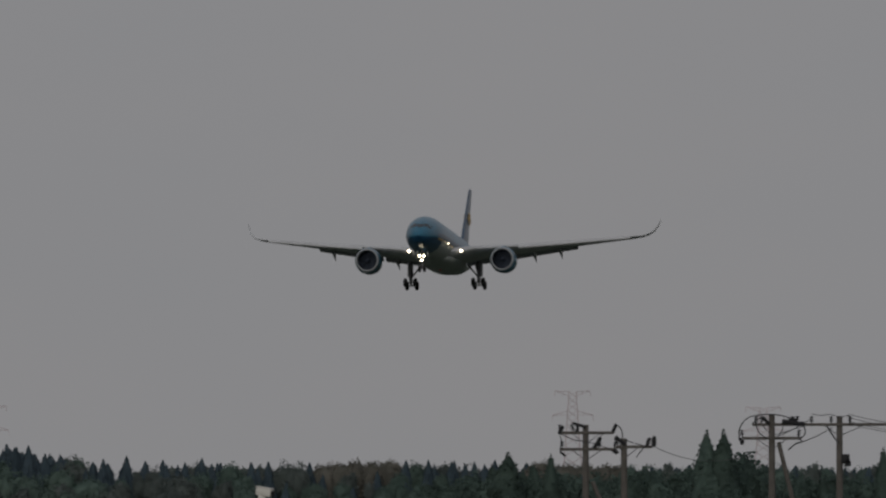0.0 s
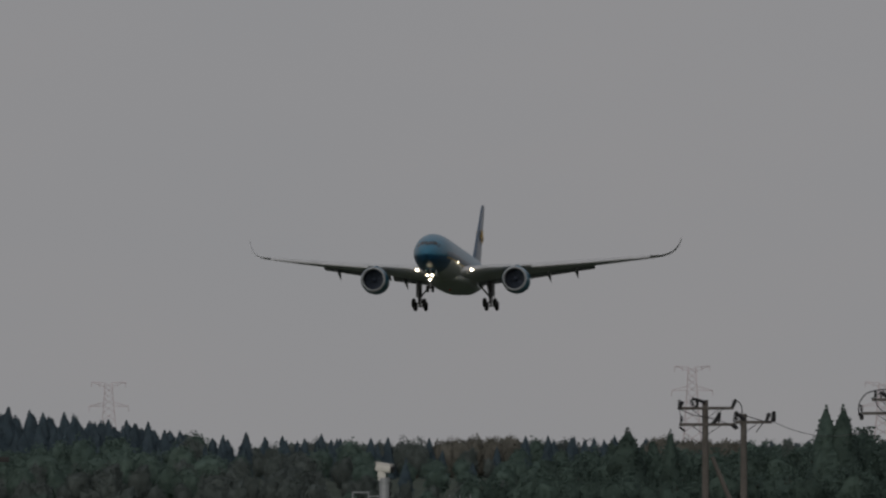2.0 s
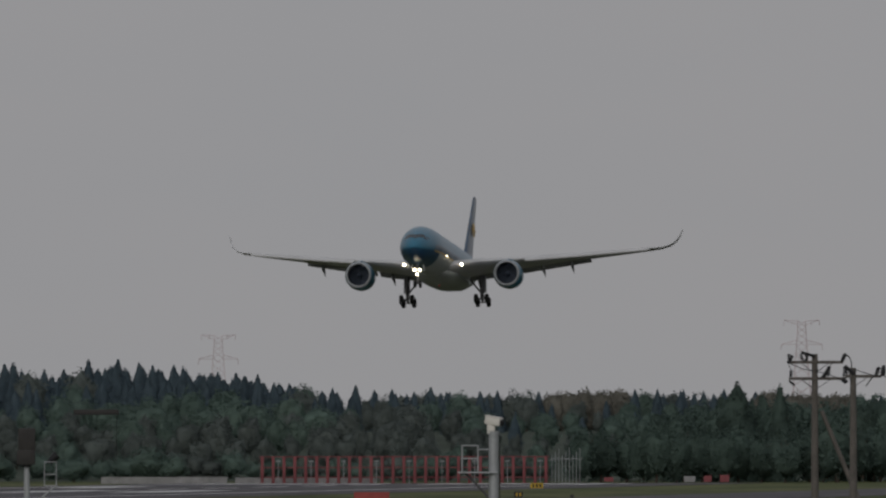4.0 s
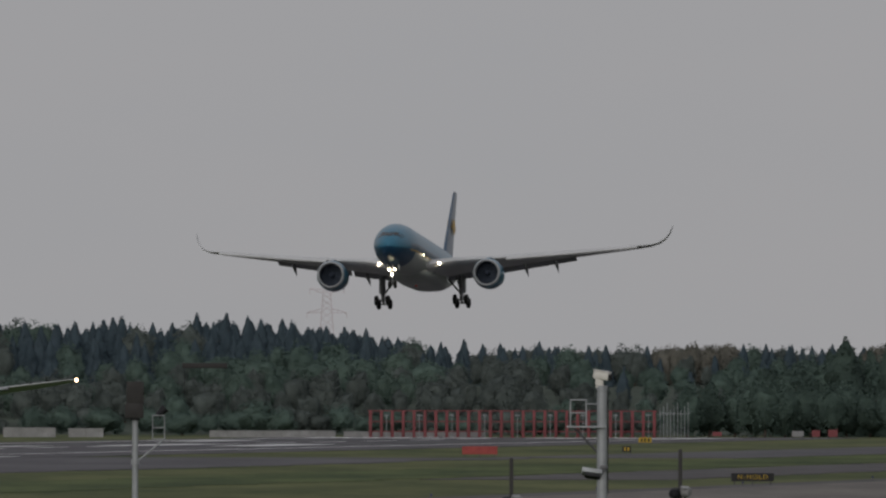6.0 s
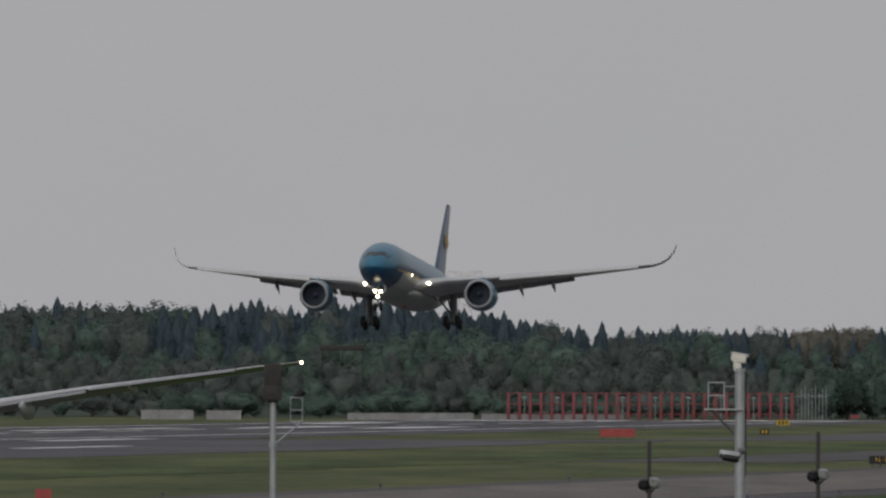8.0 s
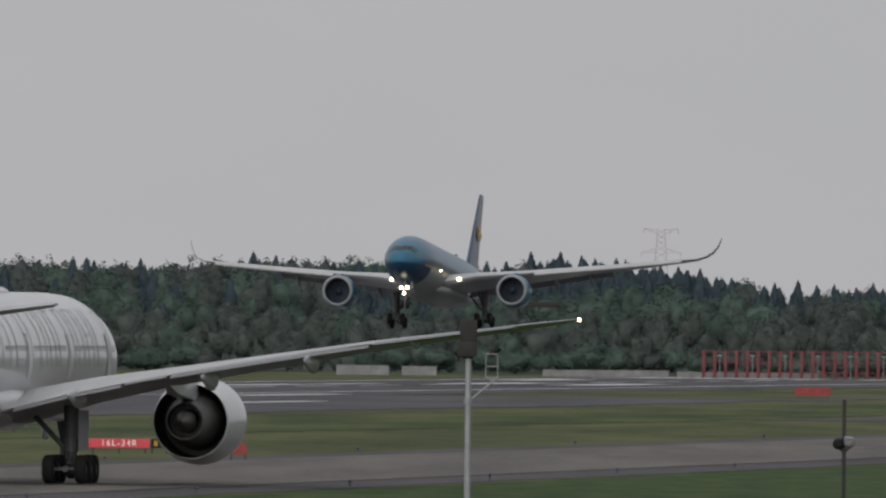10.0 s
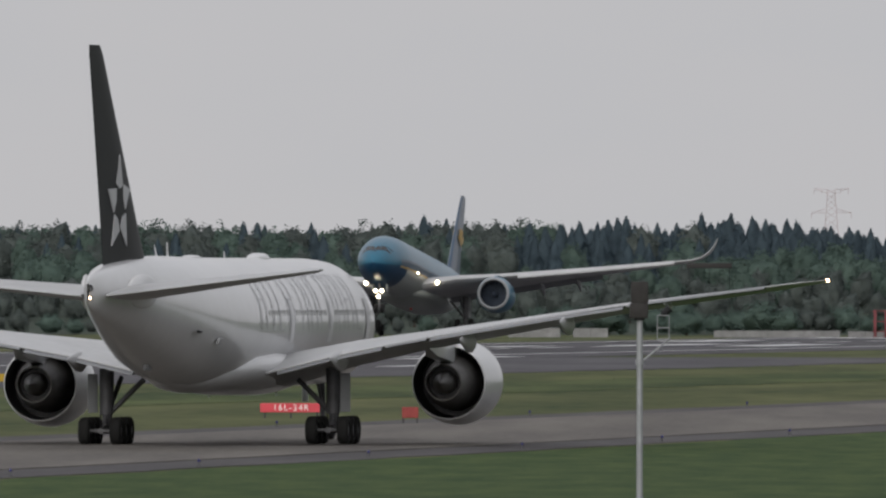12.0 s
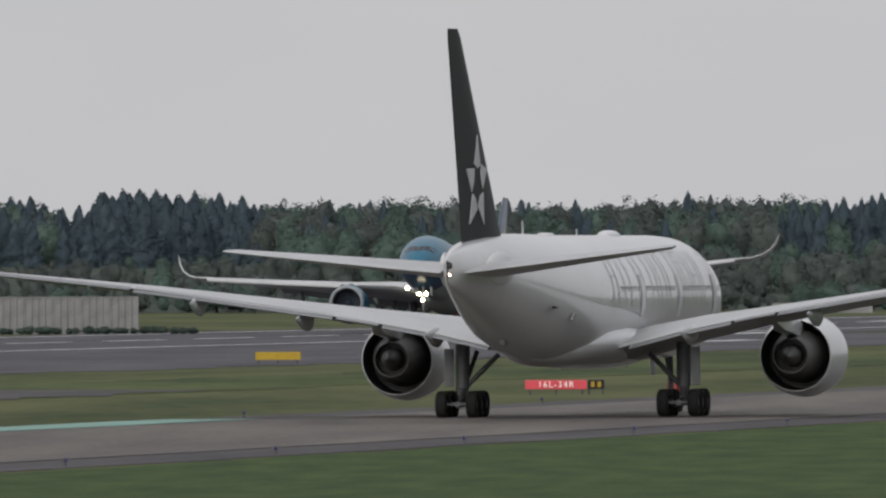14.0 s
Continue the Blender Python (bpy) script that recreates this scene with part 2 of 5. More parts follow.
def curled(sections, side=1):
    """A winglet whose thickness follows its curl: sections as for surface()."""
    rings = []
    for k, (out, le, z, chord, thick, twist) in enumerate(sections):
        a, b = sections[max(k - 1, 0)], sections[min(k + 1, len(sections) - 1)]
        along = Vector((b[0] - a[0], b[2] - a[2])).normalized()
        rings.append([Vector((side * (out - along.y * ct * thick * chord / 1.65), le - cx * chord, z + along.x * ct * thick * chord / 1.65)) for cx, ct in FOIL])
    return add_loft(bmesh.new(), rings, caps=True)


# ---- the runway's own directions ----
HEADING = 8.0
RUN_O = Vector((-28.6, 2430.0, 0.0))
RUN_U = Vector((math.sin(radians(HEADING)), math.cos(radians(HEADING)), 0))
RUN_V = Vector((math.cos(radians(HEADING)), -math.sin(radians(HEADING)), 0))


def field(s, o, z=0.0):
    """A place on the airfield: s metres along the runway, o metres to its right."""
    return RUN_O + RUN_U * s + RUN_V * o + Vector((0, 0, z))


def hill_height(y):
    k = min(1.0, max(0.0, (y - 3060) / 260))
    far = min(1.0, max(0.0, (y - 3430) / 200))
    return 7.0 * k * k * (3 - 2 * k) + 4.0 * far
# ---- ground ----


def make_ground():
    bm = bmesh.new()
    ys = [-600, 0, 400, 700, 1000, 1500, 2000, 2500, 2900, 3060, 3100, 3150, 3190, 3230, 3270, 3320, 3430, 3530, 3630, 4000, 4960]
    xs = [-2500, -800, -300, -150, -50, 50, 150, 300, 800, 2500]
    rows = [[bm.verts.new((x, y, hill_height(y))) for x in xs] for y in ys]
    for a, b in zip(rows, rows[1:]):
        for i in range(len(xs) - 1):
            bm.faces.new((a[i], a[i + 1], b[i + 1], b[i]))
    tagged(finish("ground", bm, M_GRASS, smooth=True), "flat airfield grass rising into a low wooded hill", "ground", kind="structure")


def strip(name, s0, s1, o0, o1, mat, z, label, category="pavement", wobble=0.0, seed=1):
    """A thin slab of paving along the runway's direction."""
    bm = bmesh.new()
    rng = random.Random(seed)
    n = max(1, int(abs(s1 - s0) / 12)) if wobble else 1
    top = []
    for k in range(n + 1):
        s = s0 + (s1 - s0) * k / n
        a, b = rng.uniform(-wobble, wobble), rng.uniform(-wobble, wobble)
        top.append((bm.verts.new(field(s, o0 + a, z)), bm.verts.new(field(s, o1 + b, z))))
    low = [(bm.verts.new(a.co - Vector((0, 0, z + 0.05))), bm.verts.new(b.co - Vector((0, 0, z + 0.05)))) for a, b in top]
    for k in range(n):
        (a, b), (c, d) = top[k], top[k + 1]
        bm.faces.new((a, b, d, c))
        for p, q, r, t in ((top[k][0], top[k + 1][0], low[k + 1][0], low[k][0]), (top[k + 1][1], top[k][1], low[k][1], low[k + 1][1])):
            bm.faces.new((p, q, r, t))
    bm.faces.new((top[0][0], low[0][0], low[0][1], top[0][1]))
    bm.faces.new((top[-1][1], low[-1][1], low[-1][0], top[-1][0]))
    bmesh.ops.recalc_face_normals(bm, faces=bm.faces[:])
    return tagged(finish(name, bm, mat, smooth=False), label, category, kind="structure")


def forest_floor():
    """The dark litter under the trees, a sheet laid over the hill."""
    bm = bmesh.new()
    ys = [3046, 3060, 3100, 3150, 3190, 3230, 3270, 3320, 3460]
    rows = [[bm.verts.new((x, y, hill_height(y) + 0.06)) for x in (-320, -160, 0, 160, 320)] for y in ys]
    for a, b in zip(rows, rows[1:]):
        for i in range(4):
            bm.faces.new((a[i], a[i + 1], b[i + 1], b[i]))
    tagged(finish("forest_floor", bm, M_HILL), "dark leaf litter under the trees", "ground", kind="structure")


make_ground()
forest_floor()
strip("runway", -2200, 505, -31, 52, M_ASPHALT, 0.05, "dark grey asphalt runway with worn white markings", "runway")
strip("road", -2200, -285, 51, 103, M_ASPHALT, 0.04, "wide grey asphalt exit beside the runway", "taxiway", 2.5, 3)
strip("road", -285, 700, 97, 124, M_ASPHALT, 0.045, "grey asphalt taxiway beside the runway", "taxiway", 0.6, 4)
strip("road", -760, 700, 152, 172, M_SHOULDER, 0.04, "narrow grey service road across the grass", "road", 0.8, 5)
strip("pavement", -2300, 700, 187, 225, M_SHOULDER, 0.03, "dark asphalt shoulder along the taxiway", "shoulder", 0.3, 6)
strip("road", -2300, 700, 192.5, 219, M_TAXIWAY, 0.07, "pale worn asphalt taxiway", "taxiway")
strip("pavement", -1340, -1185, 130, 150, M_SHOULDER, 0.05, "dark asphalt fillet of a joining taxiway", "shoulder", 2.0, 7)
strip("pavement", -1520, -1412, 187.2, 191.4, M_TURQ, 0.06, "turquoise painted strip beside the taxiway", "painted strip", 0.5, 8)
strip("ground_patch", -2300, 800, 126, 150, M_DARKGRASS, 0.03, "darker long grass between the taxiways", "grass", 1.5, 9)
strip("lawn", -2400, 900, 226, 420, M_LAWN, 0.03, "mown green grass beside the taxiway", "grass", 0.6, 10)


def marking(s0, s1, o0, o1):
    bm = box((0, 0, 0), (abs(o1 - o0), abs(s1 - s0), 0.02))
    ob = finish("runway_marking", bm, M_MARK, smooth=False)
    ob.matrix_world = Matrix.Translation(field((s0 + s1) / 2, (o0 + o1) / 2 + 6.5, 0.075)) @ pose(0, 0, 0, 0, 0, -HEADING)
    return tagged(ob, "white painted bar on the runway, worn at its edges", "runway marking", "runway markings", "structure")


for k in range(6):
    for side in (-1, 1):
        marking(440, 475, side * (4 + 4.2 * k), side * (4 + 4.2 * k) + side * 2.2)
for s, o, half, wide in ((303, -21, 30, 3.0), (129, -2.2, 36, 3.0), (61, -10.9, 22, 1.6), (-3, -11.5, 30, 2.0), (-314, 39.5, 34, 1.6), (-503, 66.5, 30, 1.2), (120, 13, 36, 3.0)):
    marking(s - half, s + half, o - wide, o + wide)
for s in range(-2100, 420, 50):
    marking(s, s + 30, -0.45, 0.45)
for s in range(-2100, 480, 60):
    for side in (-1, 1):
        marking(s, s + 60 - 0.4, side * 29.1, side * 30.0)

# ---- woods ----


def leaves(name, spots, mat, parent, seed, axis=None, core=None):
    """A crown of many small folded leaf sprays, turned every way, over a ragged leafy core."""
    rng = np.random.RandomState(seed)
    base = np.array([(1, 0, 0.1), (0, 0.62, -0.12), (-1, 0, 0.1), (0, -0.62, -0.12)], float)
    vs, fs = [], []
    for k, (x, y, z, r) in enumerate(spots):
        out = np.array((x, y, (z - 5.0) * 0.8 if axis is None else 0.3))
        n = out / (np.linalg.norm(out) + 0.01) * 0.8 + (0, 0, 0.3) + rng.normal(size=3) * 0.6
        n /= np.linalg.norm(n)
        a = np.cross(n, rng.normal(size=3))
        a /= np.linalg.norm(a)
        q = np.array((a, np.cross(n, a), n))
        vs.append((base * (r * rng.uniform(0.7, 1.3, size=(4, 1)))) @ q + (x, y, z))
        fs.append(np.array([(0, 1, 3), (1, 2, 3)]) + 4 * k)
    if core:
        vs.append(np.array(core[0]))
        fs.append(np.array(core[1]) + 4 * len(spots))
    me = bpy.data.meshes.new(name)
    me.from_pydata(np.concatenate(vs).tolist(), [], np.concatenate(fs).tolist())
    me.materials.append(mat)
    me.polygons.foreach_set("use_smooth", [True] * len(me.polygons))
    ob = new(name, me)
    ob.parent = parent
    return ob


def tree(kind, seed, leaf):
    """A tree 10 m high: conifer, broad or bush."""
    rng = random.Random(seed)
    spots = []
    label = {"conifer": "tall dark pointed conifer in a wood", "broad": "round green broadleaf tree at the edge of a wood",
             "bush": "low dense green bush at the edge of a wood"}[kind]
    root = thing("conifer_tree" if kind == "conifer" else "broadleaf_tree" if kind == "broad" else "bush", pose(0, -900, -60), label, "bush" if kind == "bush" else "tree", "woodland trees")
    bm = bmesh.new()
    if kind == "conifer":
        add_rod(bm, (0, 0, -1.0), (0.05, 0, 9.8), 0.26, 0.03, 7)
        full = rng.uniform(2.8, 3.8)
        turn = rng.uniform(0, 50)
        for k in range(1250):
            z = 10.15 * (1 - rng.random() ** 0.8)
            a = rng.uniform(0, 6.283)
            tier = 0.8 + 0.3 * ((z * 1.1 + 0.4 * math.sin(a * 2 + turn)) % 1.0)
            lump = 0.88 + 0.5 * noise.noise(Vector((math.cos(a) * 1.4, math.sin(a) * 1.4, z * 0.6 + turn)))
            reach = (full * (1 - math.exp(-max(0.0, 10.2 - z) * 0.66 / full)) + 0.02) * tier * lump
            d = reach * math.sqrt(rng.uniform(0.55, 1.0))
            spots.append((d * math.cos(a), d * math.sin(a), z - 0.15 * d, rng.uniform(0.14, 0.3) * (1.0 - 0.04 * z)))
        rings = []
        for i in range(15):
            z = 0.2 + 0.68 * i
            for k in range(12):
                a = 6.283 * k / 12
                tier = 0.8 + 0.3 * ((z * 1.1 + 0.4 * math.sin(a * 2 + turn)) % 1.0)
                lump = 0.88 + 0.5 * noise.noise(Vector((math.cos(a) * 1.4, math.sin(a) * 1.4, z * 0.6 + turn)))
                r = (full * (1 - math.exp(-max(0.0, 10.2 - z) * 0.66 / full)) + 0.02) * tier * lump * 0.8
                rings.append((r * math.cos(a), r * math.sin(a), z - 0.15 * r + rng.uniform(-0.1, 0.1)))
        tris = []
        for i in range(14):
            for k in range(12):
                a, b = 12 * i + k, 12 * i + (k + 1) % 12
                tris += [(a, b, b + 12), (a, b + 12, a + 12)]
        core = (rings, tris)
        for k in range(16):
            z, a = 1.0 + 0.52 * k, rng.uniform(0, 6.283)
            d = full * (1 - math.exp(-(10.2 - z) * 0.66 / full)) * 0.85
            add_rod(bm, (0, 0, z), (d * math.cos(a), d * math.sin(a), z - 0.15 * d), 0.05, 0.015, 4)
    else:
        low = 0.0 if kind == "bush" else 0.6
        add_rod(bm, (0, 0, -1.0), (0.1, 0.1, 6.0), 0.3, 0.12, 7)
        wide = rng.uniform(2.9, 3.9)
        turn = rng.uniform(0, 50)
        mid, half = (10 + low) / 2 * 0.94, (10 - low) / 2
        for k in range(1400):
            v = Vector((rng.gauss(0, 1), rng.gauss(0, 1), rng.gauss(0, 1))).normalized()
            lump = 0.9 + 0.5 * noise.noise(v * 1.9 + Vector((turn, 0, 0))) + 0.26 * noise.noise(v * 4.6 + Vector((0, turn, 0)))
            q = lump * rng.uniform(0.66, 0.94) ** 0.5
            spots.append((v.x * wide * q, v.y * wide * q, mid + v.z * half * q, rng.uniform(0.15, 0.34)))
        ball = bmesh.new()
        bmesh.ops.create_icosphere(ball, subdivisions=2, radius=1.0)
        pts = []
        for vert in ball.verts:
            v = vert.co.normalized()
            lump = 0.9 + 0.5 * noise.noise(v * 1.9 + Vector((turn, 0, 0))) + 0.26 * noise.noise(v * 4.6 + Vector((0, turn, 0)))
            q = lump * rng.uniform(0.78, 0.9)
            pts.append((v.x * wide * q, v.y * wide * q, mid + v.z * half * q))
        core = (pts, [[v.index for v in f.verts] for f in ball.faces])
        ball.free()
        for k in range(9):
            a, z = rng.uniform(0, 6.283), rng.uniform(3.0, 8.0)
            d = wide * rng.uniform(0.4, 0.75)
            add_rod(bm, (0.05, 0.05, z * 0.55), (d * math.cos(a), d * math.sin(a), z), 0.1, 0.03, 5)
    part("trunk", bm, M_BARK, root, smooth=False)
    leaves("crown", spots, leaf, root, seed, 1 if kind == "conifer" else None, core)
    return root


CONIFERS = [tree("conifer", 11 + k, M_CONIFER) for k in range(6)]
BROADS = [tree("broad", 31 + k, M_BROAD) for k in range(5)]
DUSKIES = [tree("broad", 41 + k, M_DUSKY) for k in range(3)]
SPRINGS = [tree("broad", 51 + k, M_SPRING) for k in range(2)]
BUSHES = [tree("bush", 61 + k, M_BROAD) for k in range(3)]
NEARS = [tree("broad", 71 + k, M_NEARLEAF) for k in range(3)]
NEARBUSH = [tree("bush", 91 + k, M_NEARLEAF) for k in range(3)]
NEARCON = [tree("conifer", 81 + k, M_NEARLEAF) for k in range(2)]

# heights of the wood's bands over the horizon, by direction
SKY_X = [-2950, -2700, -2600, -2560, -2430, -2370, -2300, -2100, -1950, -1700, -1600, -1538, -1450, -1300, -1180, -1100, -1020, -900, -800, -700, -620, -500, -300, -100, 100, 300, 900]
SKY_H = [112, 116, 92, 126, 128, 112, 105, 107, 107, 99, 106, 115, 107, 112, 106, 103, 117, 115, 101, 89, 75, 69, 67, 71, 69, 65, 61]
MID_X = [-2950, -2320, -2230, -1900, -1750, -1500, -1330, -1150, -900, -750, -600, -480, -300, 200]
MID_H = [2, 8, 62, 66, 46, 38, 34, 50, 64, 66, 48, 56, 34, 24]


FAR = {}


def join_tree(proto, m):
    """Adds a far tree's crown to the one mesh of the inner wood."""
    crown = [o for o in proto.children if o.name.startswith("crown")][0]
    me = crown.data
    co = np.empty(len(me.vertices) * 3)
    me.vertices.foreach_get("co", co)
    tri = np.empty(len(me.polygons) * 3, dtype=np.int64)
    me.loops.foreach_get("vertex_index", tri)
    w = np.array(m)
    FAR.setdefault(me.materials[0].name, []).append((co.reshape(-1, 3) @ w[:3, :3].T + w[:3, 3], tri.reshape(-1, 3)))


def put_tree(kinds, rng, gx, y, height, wide=1.0, joined=False):
    x = (gx + 1000) / LENS * y
    if joined:
        h = height / 10
        join_tree(rng.choice(kinds), pose(x, y, hill_height(y), 0, 0, rng.uniform(0, 360)) @ Matrix.Diagonal((h * wide, h * wide, h, 1)))
        return
    m = pose(x, y, hill_height(y), 0, 0, rng.uniform(0, 360))
    t = copy_thing(rng.choice(kinds), m)
    t.scale = (height / 10 * wide, height / 10 * wide, height / 10)
    return t


def rise(gx, xs, hs, y):
    """The height of a tree at depth y whose top stands in the band given."""
    return EYE.z + float(np.interp(gx, xs, hs)) / LENS * y - hill_height(y)


def plant_woods():
    rng = random.Random(5)
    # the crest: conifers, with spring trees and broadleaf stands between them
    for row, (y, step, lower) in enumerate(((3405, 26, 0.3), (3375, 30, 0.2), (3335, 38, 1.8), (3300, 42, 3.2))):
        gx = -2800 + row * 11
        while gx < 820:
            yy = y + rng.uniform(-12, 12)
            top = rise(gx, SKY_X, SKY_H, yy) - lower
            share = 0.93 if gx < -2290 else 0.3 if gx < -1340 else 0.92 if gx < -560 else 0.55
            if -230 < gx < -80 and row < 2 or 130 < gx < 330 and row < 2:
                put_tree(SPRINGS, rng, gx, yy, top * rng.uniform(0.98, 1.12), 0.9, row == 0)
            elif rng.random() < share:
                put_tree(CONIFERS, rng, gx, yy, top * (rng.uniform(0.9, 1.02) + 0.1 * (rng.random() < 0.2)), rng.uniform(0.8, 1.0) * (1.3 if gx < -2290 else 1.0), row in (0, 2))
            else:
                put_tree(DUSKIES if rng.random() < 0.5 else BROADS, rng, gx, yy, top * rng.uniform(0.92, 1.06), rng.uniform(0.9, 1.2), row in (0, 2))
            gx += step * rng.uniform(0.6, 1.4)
    gx = -2800
    while gx < 820:
        yy = 3420 + rng.uniform(-6, 6)
        stand = DUSKIES if -2290 < gx < -1340 or -560 < gx < 60 else CONIFERS
        put_tree(stand, rng, gx, yy, rise(gx, SKY_X, SKY_H, yy) * rng.uniform(0.86, 0.95), rng.uniform(1.4, 1.7), True)
        gx += rng.uniform(20, 32)
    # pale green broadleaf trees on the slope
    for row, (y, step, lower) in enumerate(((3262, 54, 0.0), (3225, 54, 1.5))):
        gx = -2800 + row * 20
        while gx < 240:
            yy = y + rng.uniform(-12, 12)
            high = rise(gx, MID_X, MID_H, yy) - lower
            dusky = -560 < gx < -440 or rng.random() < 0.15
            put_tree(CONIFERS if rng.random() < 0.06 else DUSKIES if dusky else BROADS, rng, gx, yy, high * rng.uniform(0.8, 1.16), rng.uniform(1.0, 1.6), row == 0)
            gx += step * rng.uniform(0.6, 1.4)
    # dusky, half-bare trees at its foot
    for row, (y, step, top) in enumerate(((3175, 44, 14), (3130, 46, -8))):
        gx = -2800 + row * 17
        while gx < 200:
            yy = y + rng.uniform(-14, 14)
            high = rise(gx, [-2950, -2300, -1300, -500, -300, 200], [top - 22, top - 8, top + 4, top + 6, top - 20, top - 20], yy)
            put_tree(BROADS if rng.random() < 0.16 else DUSKIES, rng, gx, yy, high * rng.uniform(0.82, 1.14), rng.uniform(0.9, 1.4), row == 0)
            gx += step * rng.uniform(0.6, 1.4)
    gx = -2800
    while gx < 200:
        put_tree(BUSHES if rng.random() < 0.6 else DUSKIES, rng, gx, 3068 + rng.uniform(-14, 14), rng.uniform(2.4, 4.8), rng.uniform(1.3, 2.2))
        gx += 40 * rng.uniform(0.5, 1.5)
    for gx, h, wide in ((-925, 5.6, 1.9), (-890, 4.4, 2.0), (-1200, 4.6, 2.0), (-1060, 3.8, 2.0)):
        put_tree(BUSHES, rng, gx, 3030, h, wide)
    # a low hedge before the blast wall
    for k in range(22):
        put_tree(NEARBUSH, rng, -2760 + 17 * k + rng.uniform(-4, 4), 2180, rng.uniform(0.7, 1.1), rng.uniform(2.0, 3.0))
    # a nearer, darker wood behind the poles
    for k in range(52):
        gx = rng.uniform(-40, 860)
        y = rng.uniform(2985, 3040)
        top = EYE.z + float(np.interp(gx, [-60, 0, 65, 115, 175, 230, 330, 430, 470, 520, 600, 660, 860], [22, 40, 66, 82, 68, 52, 62, 84, 104, 94, 90, 62, 58])) / LENS * y
        put_tree(NEARCON if rng.random() < 0.2 else NEARS, rng, gx, y, top * rng.uniform(0.82, 1.0), rng.uniform(0.75, 1.05))
    for gx, h, wide in ((466, 118, 0.9), (497, 119, 0.9), (115, 80, 1.35), (190, 78, 0.8), (780, 88, 0.8), (812, 82, 0.8)):
        put_tree(NEARCON, rng, gx, 2978, EYE.z + h / LENS * 2978, wide)
    gx = -165
    while gx < 860:
        h = rng.uniform(-4, 12) if gx < 260 else rng.uniform(0, 30)
        put_tree(NEARBUSH, rng, gx, rng.uniform(2950, 2972), EYE.z + h / LENS * 2960, rng.uniform(0.85, 1.25))
        gx += rng.uniform(22, 46)


def grow_inner_wood():
    me = bpy.data.meshes.new("inner_wood")
    vs, fs, ids, n, slot = [], [], [], 0, 0
    for name, pieces in FAR.items():
        me.materials.append(bpy.data.materials[name])
        for co, tri in pieces:
            vs.append(co)
            fs.append(tri + n)
            ids += [slot] * len(tri)
            n += len(co)
        slot += 1
    me.from_pydata(np.concatenate(vs).tolist(), [], np.concatenate(fs).tolist())
    me.polygons.foreach_set("material_index", ids)
    me.polygons.foreach_set("use_smooth", [True] * len(me.polygons))
    tagged(new("inner_wood", me), "dense mixed wood of conifers and broadleaf trees on a hill", "wood", kind="stuff")


plant_woods()
grow_inner_wood()
for proto in CONIFERS + BROADS + DUSKIES + SPRINGS + BUSHES + NEARS + NEARBUSH + NEARCON:
    for o in (*proto.children_recursive, proto):
        bpy.data.objects.remove(o)
# ---- aircraft ----


def wheel(parent, c, r, w):
    """A tyre on its rim; the axle runs across."""
    t = part("wheel", turned([(-w / 2, r * 0.55), (-w / 2, r * 0.82), (-w * 0.36, r * 0.96), (-w * 0.15, r), (w * 0.15, r), (w * 0.36, r * 0.96), (w / 2, r * 0.82), (w / 2, r * 0.55)], (0, 0, 0), "X", 28), M_TYRE, parent, "black rubber aircraft tyre")
    t.location = c
    bm = turned([(-w * 0.42, 0.02), (-w * 0.42, r * 0.2), (-w * 0.3, r * 0.5), (-w * 0.4, r * 0.58), (w * 0.4, r * 0.58), (w * 0.3, r * 0.5), (w * 0.42, r * 0.2), (w * 0.42, 0.02)], (0, 0, 0), "X", 20)
    part("rim", bm, M_GEAR, t, "grey metal wheel rim")
    return t


def bogie(parent, x, axles, r, w, half, top, tilt=0.0, door=None):
    """A main landing gear: strut, beam, wheels, braces and door."""
    g = part("main_gear_strut", rod((x, 0, r * 0.9), (x, 0.1, top * 0.55), 0.2, 0.2, 14), M_GEAR, parent, "grey main landing gear leg")
    part("strut_sleeve", rod((x, 0.1, top * 0.48), (x, 0.25, top + 0.6), 0.33, 0.36, 14), M_GEAR, g)
    inner = -1 if x > 0 else 1
    part("side_brace", rod((x, 0.1, top * 0.45), (x + inner * 1.75, 0.5, top + 0.1), 0.13), M_GEAR, g)
    part("drag_brace", rod((x, 0.05, top * 0.42), (x + inner * 0.3, 2.6, top + 0.2), 0.12), M_GEAR, g)
    part("torque_link", add_rod(rod((x, -0.05, r * 1.2), (x, -0.55, top * 0.33), 0.09), (x, -0.55, top * 0.33), (x, -0.05, top * 0.5), 0.09), M_GEAR, g)
    bm = bmesh.new()
    tl = math.tan(radians(tilt))
    add_rod(bm, (x, min(axles) - 0.1, r + tl * min(axles)), (x, max(axles) + 0.1, r + tl * max(axles)), 0.15)
    for a in axles:
        add_rod(bm, (x - half, a, r + tl * a), (x + half, a, r + tl * a), 0.09)
    part("bogie_beam", bm, M_GEAR, g)
    for a in axles:
        for side in (-1, 1):
            wheel(g, (x + side * half, a, r + tl * a), r, w)
    part("brake_lines", add_rod(rod((x + 0.25, -0.1, r * 1.3), (x + 0.3, 0, top * 0.7), 0.04, sides=6), (x - 0.25, -0.1, r * 1.3), (x - 0.3, 0.1, top * 0.8), 0.04, sides=6), M_BLACK, g)
    if door:
        part("gear_door", box((x + door * 0.62, -0.1, top * 0.82), (0.5, 0.08, top * 0.62), pose(0, 0, 0, 0, 0, 25), 0.03), M_GREYPAINT, g, "flat landing gear door")
    return g


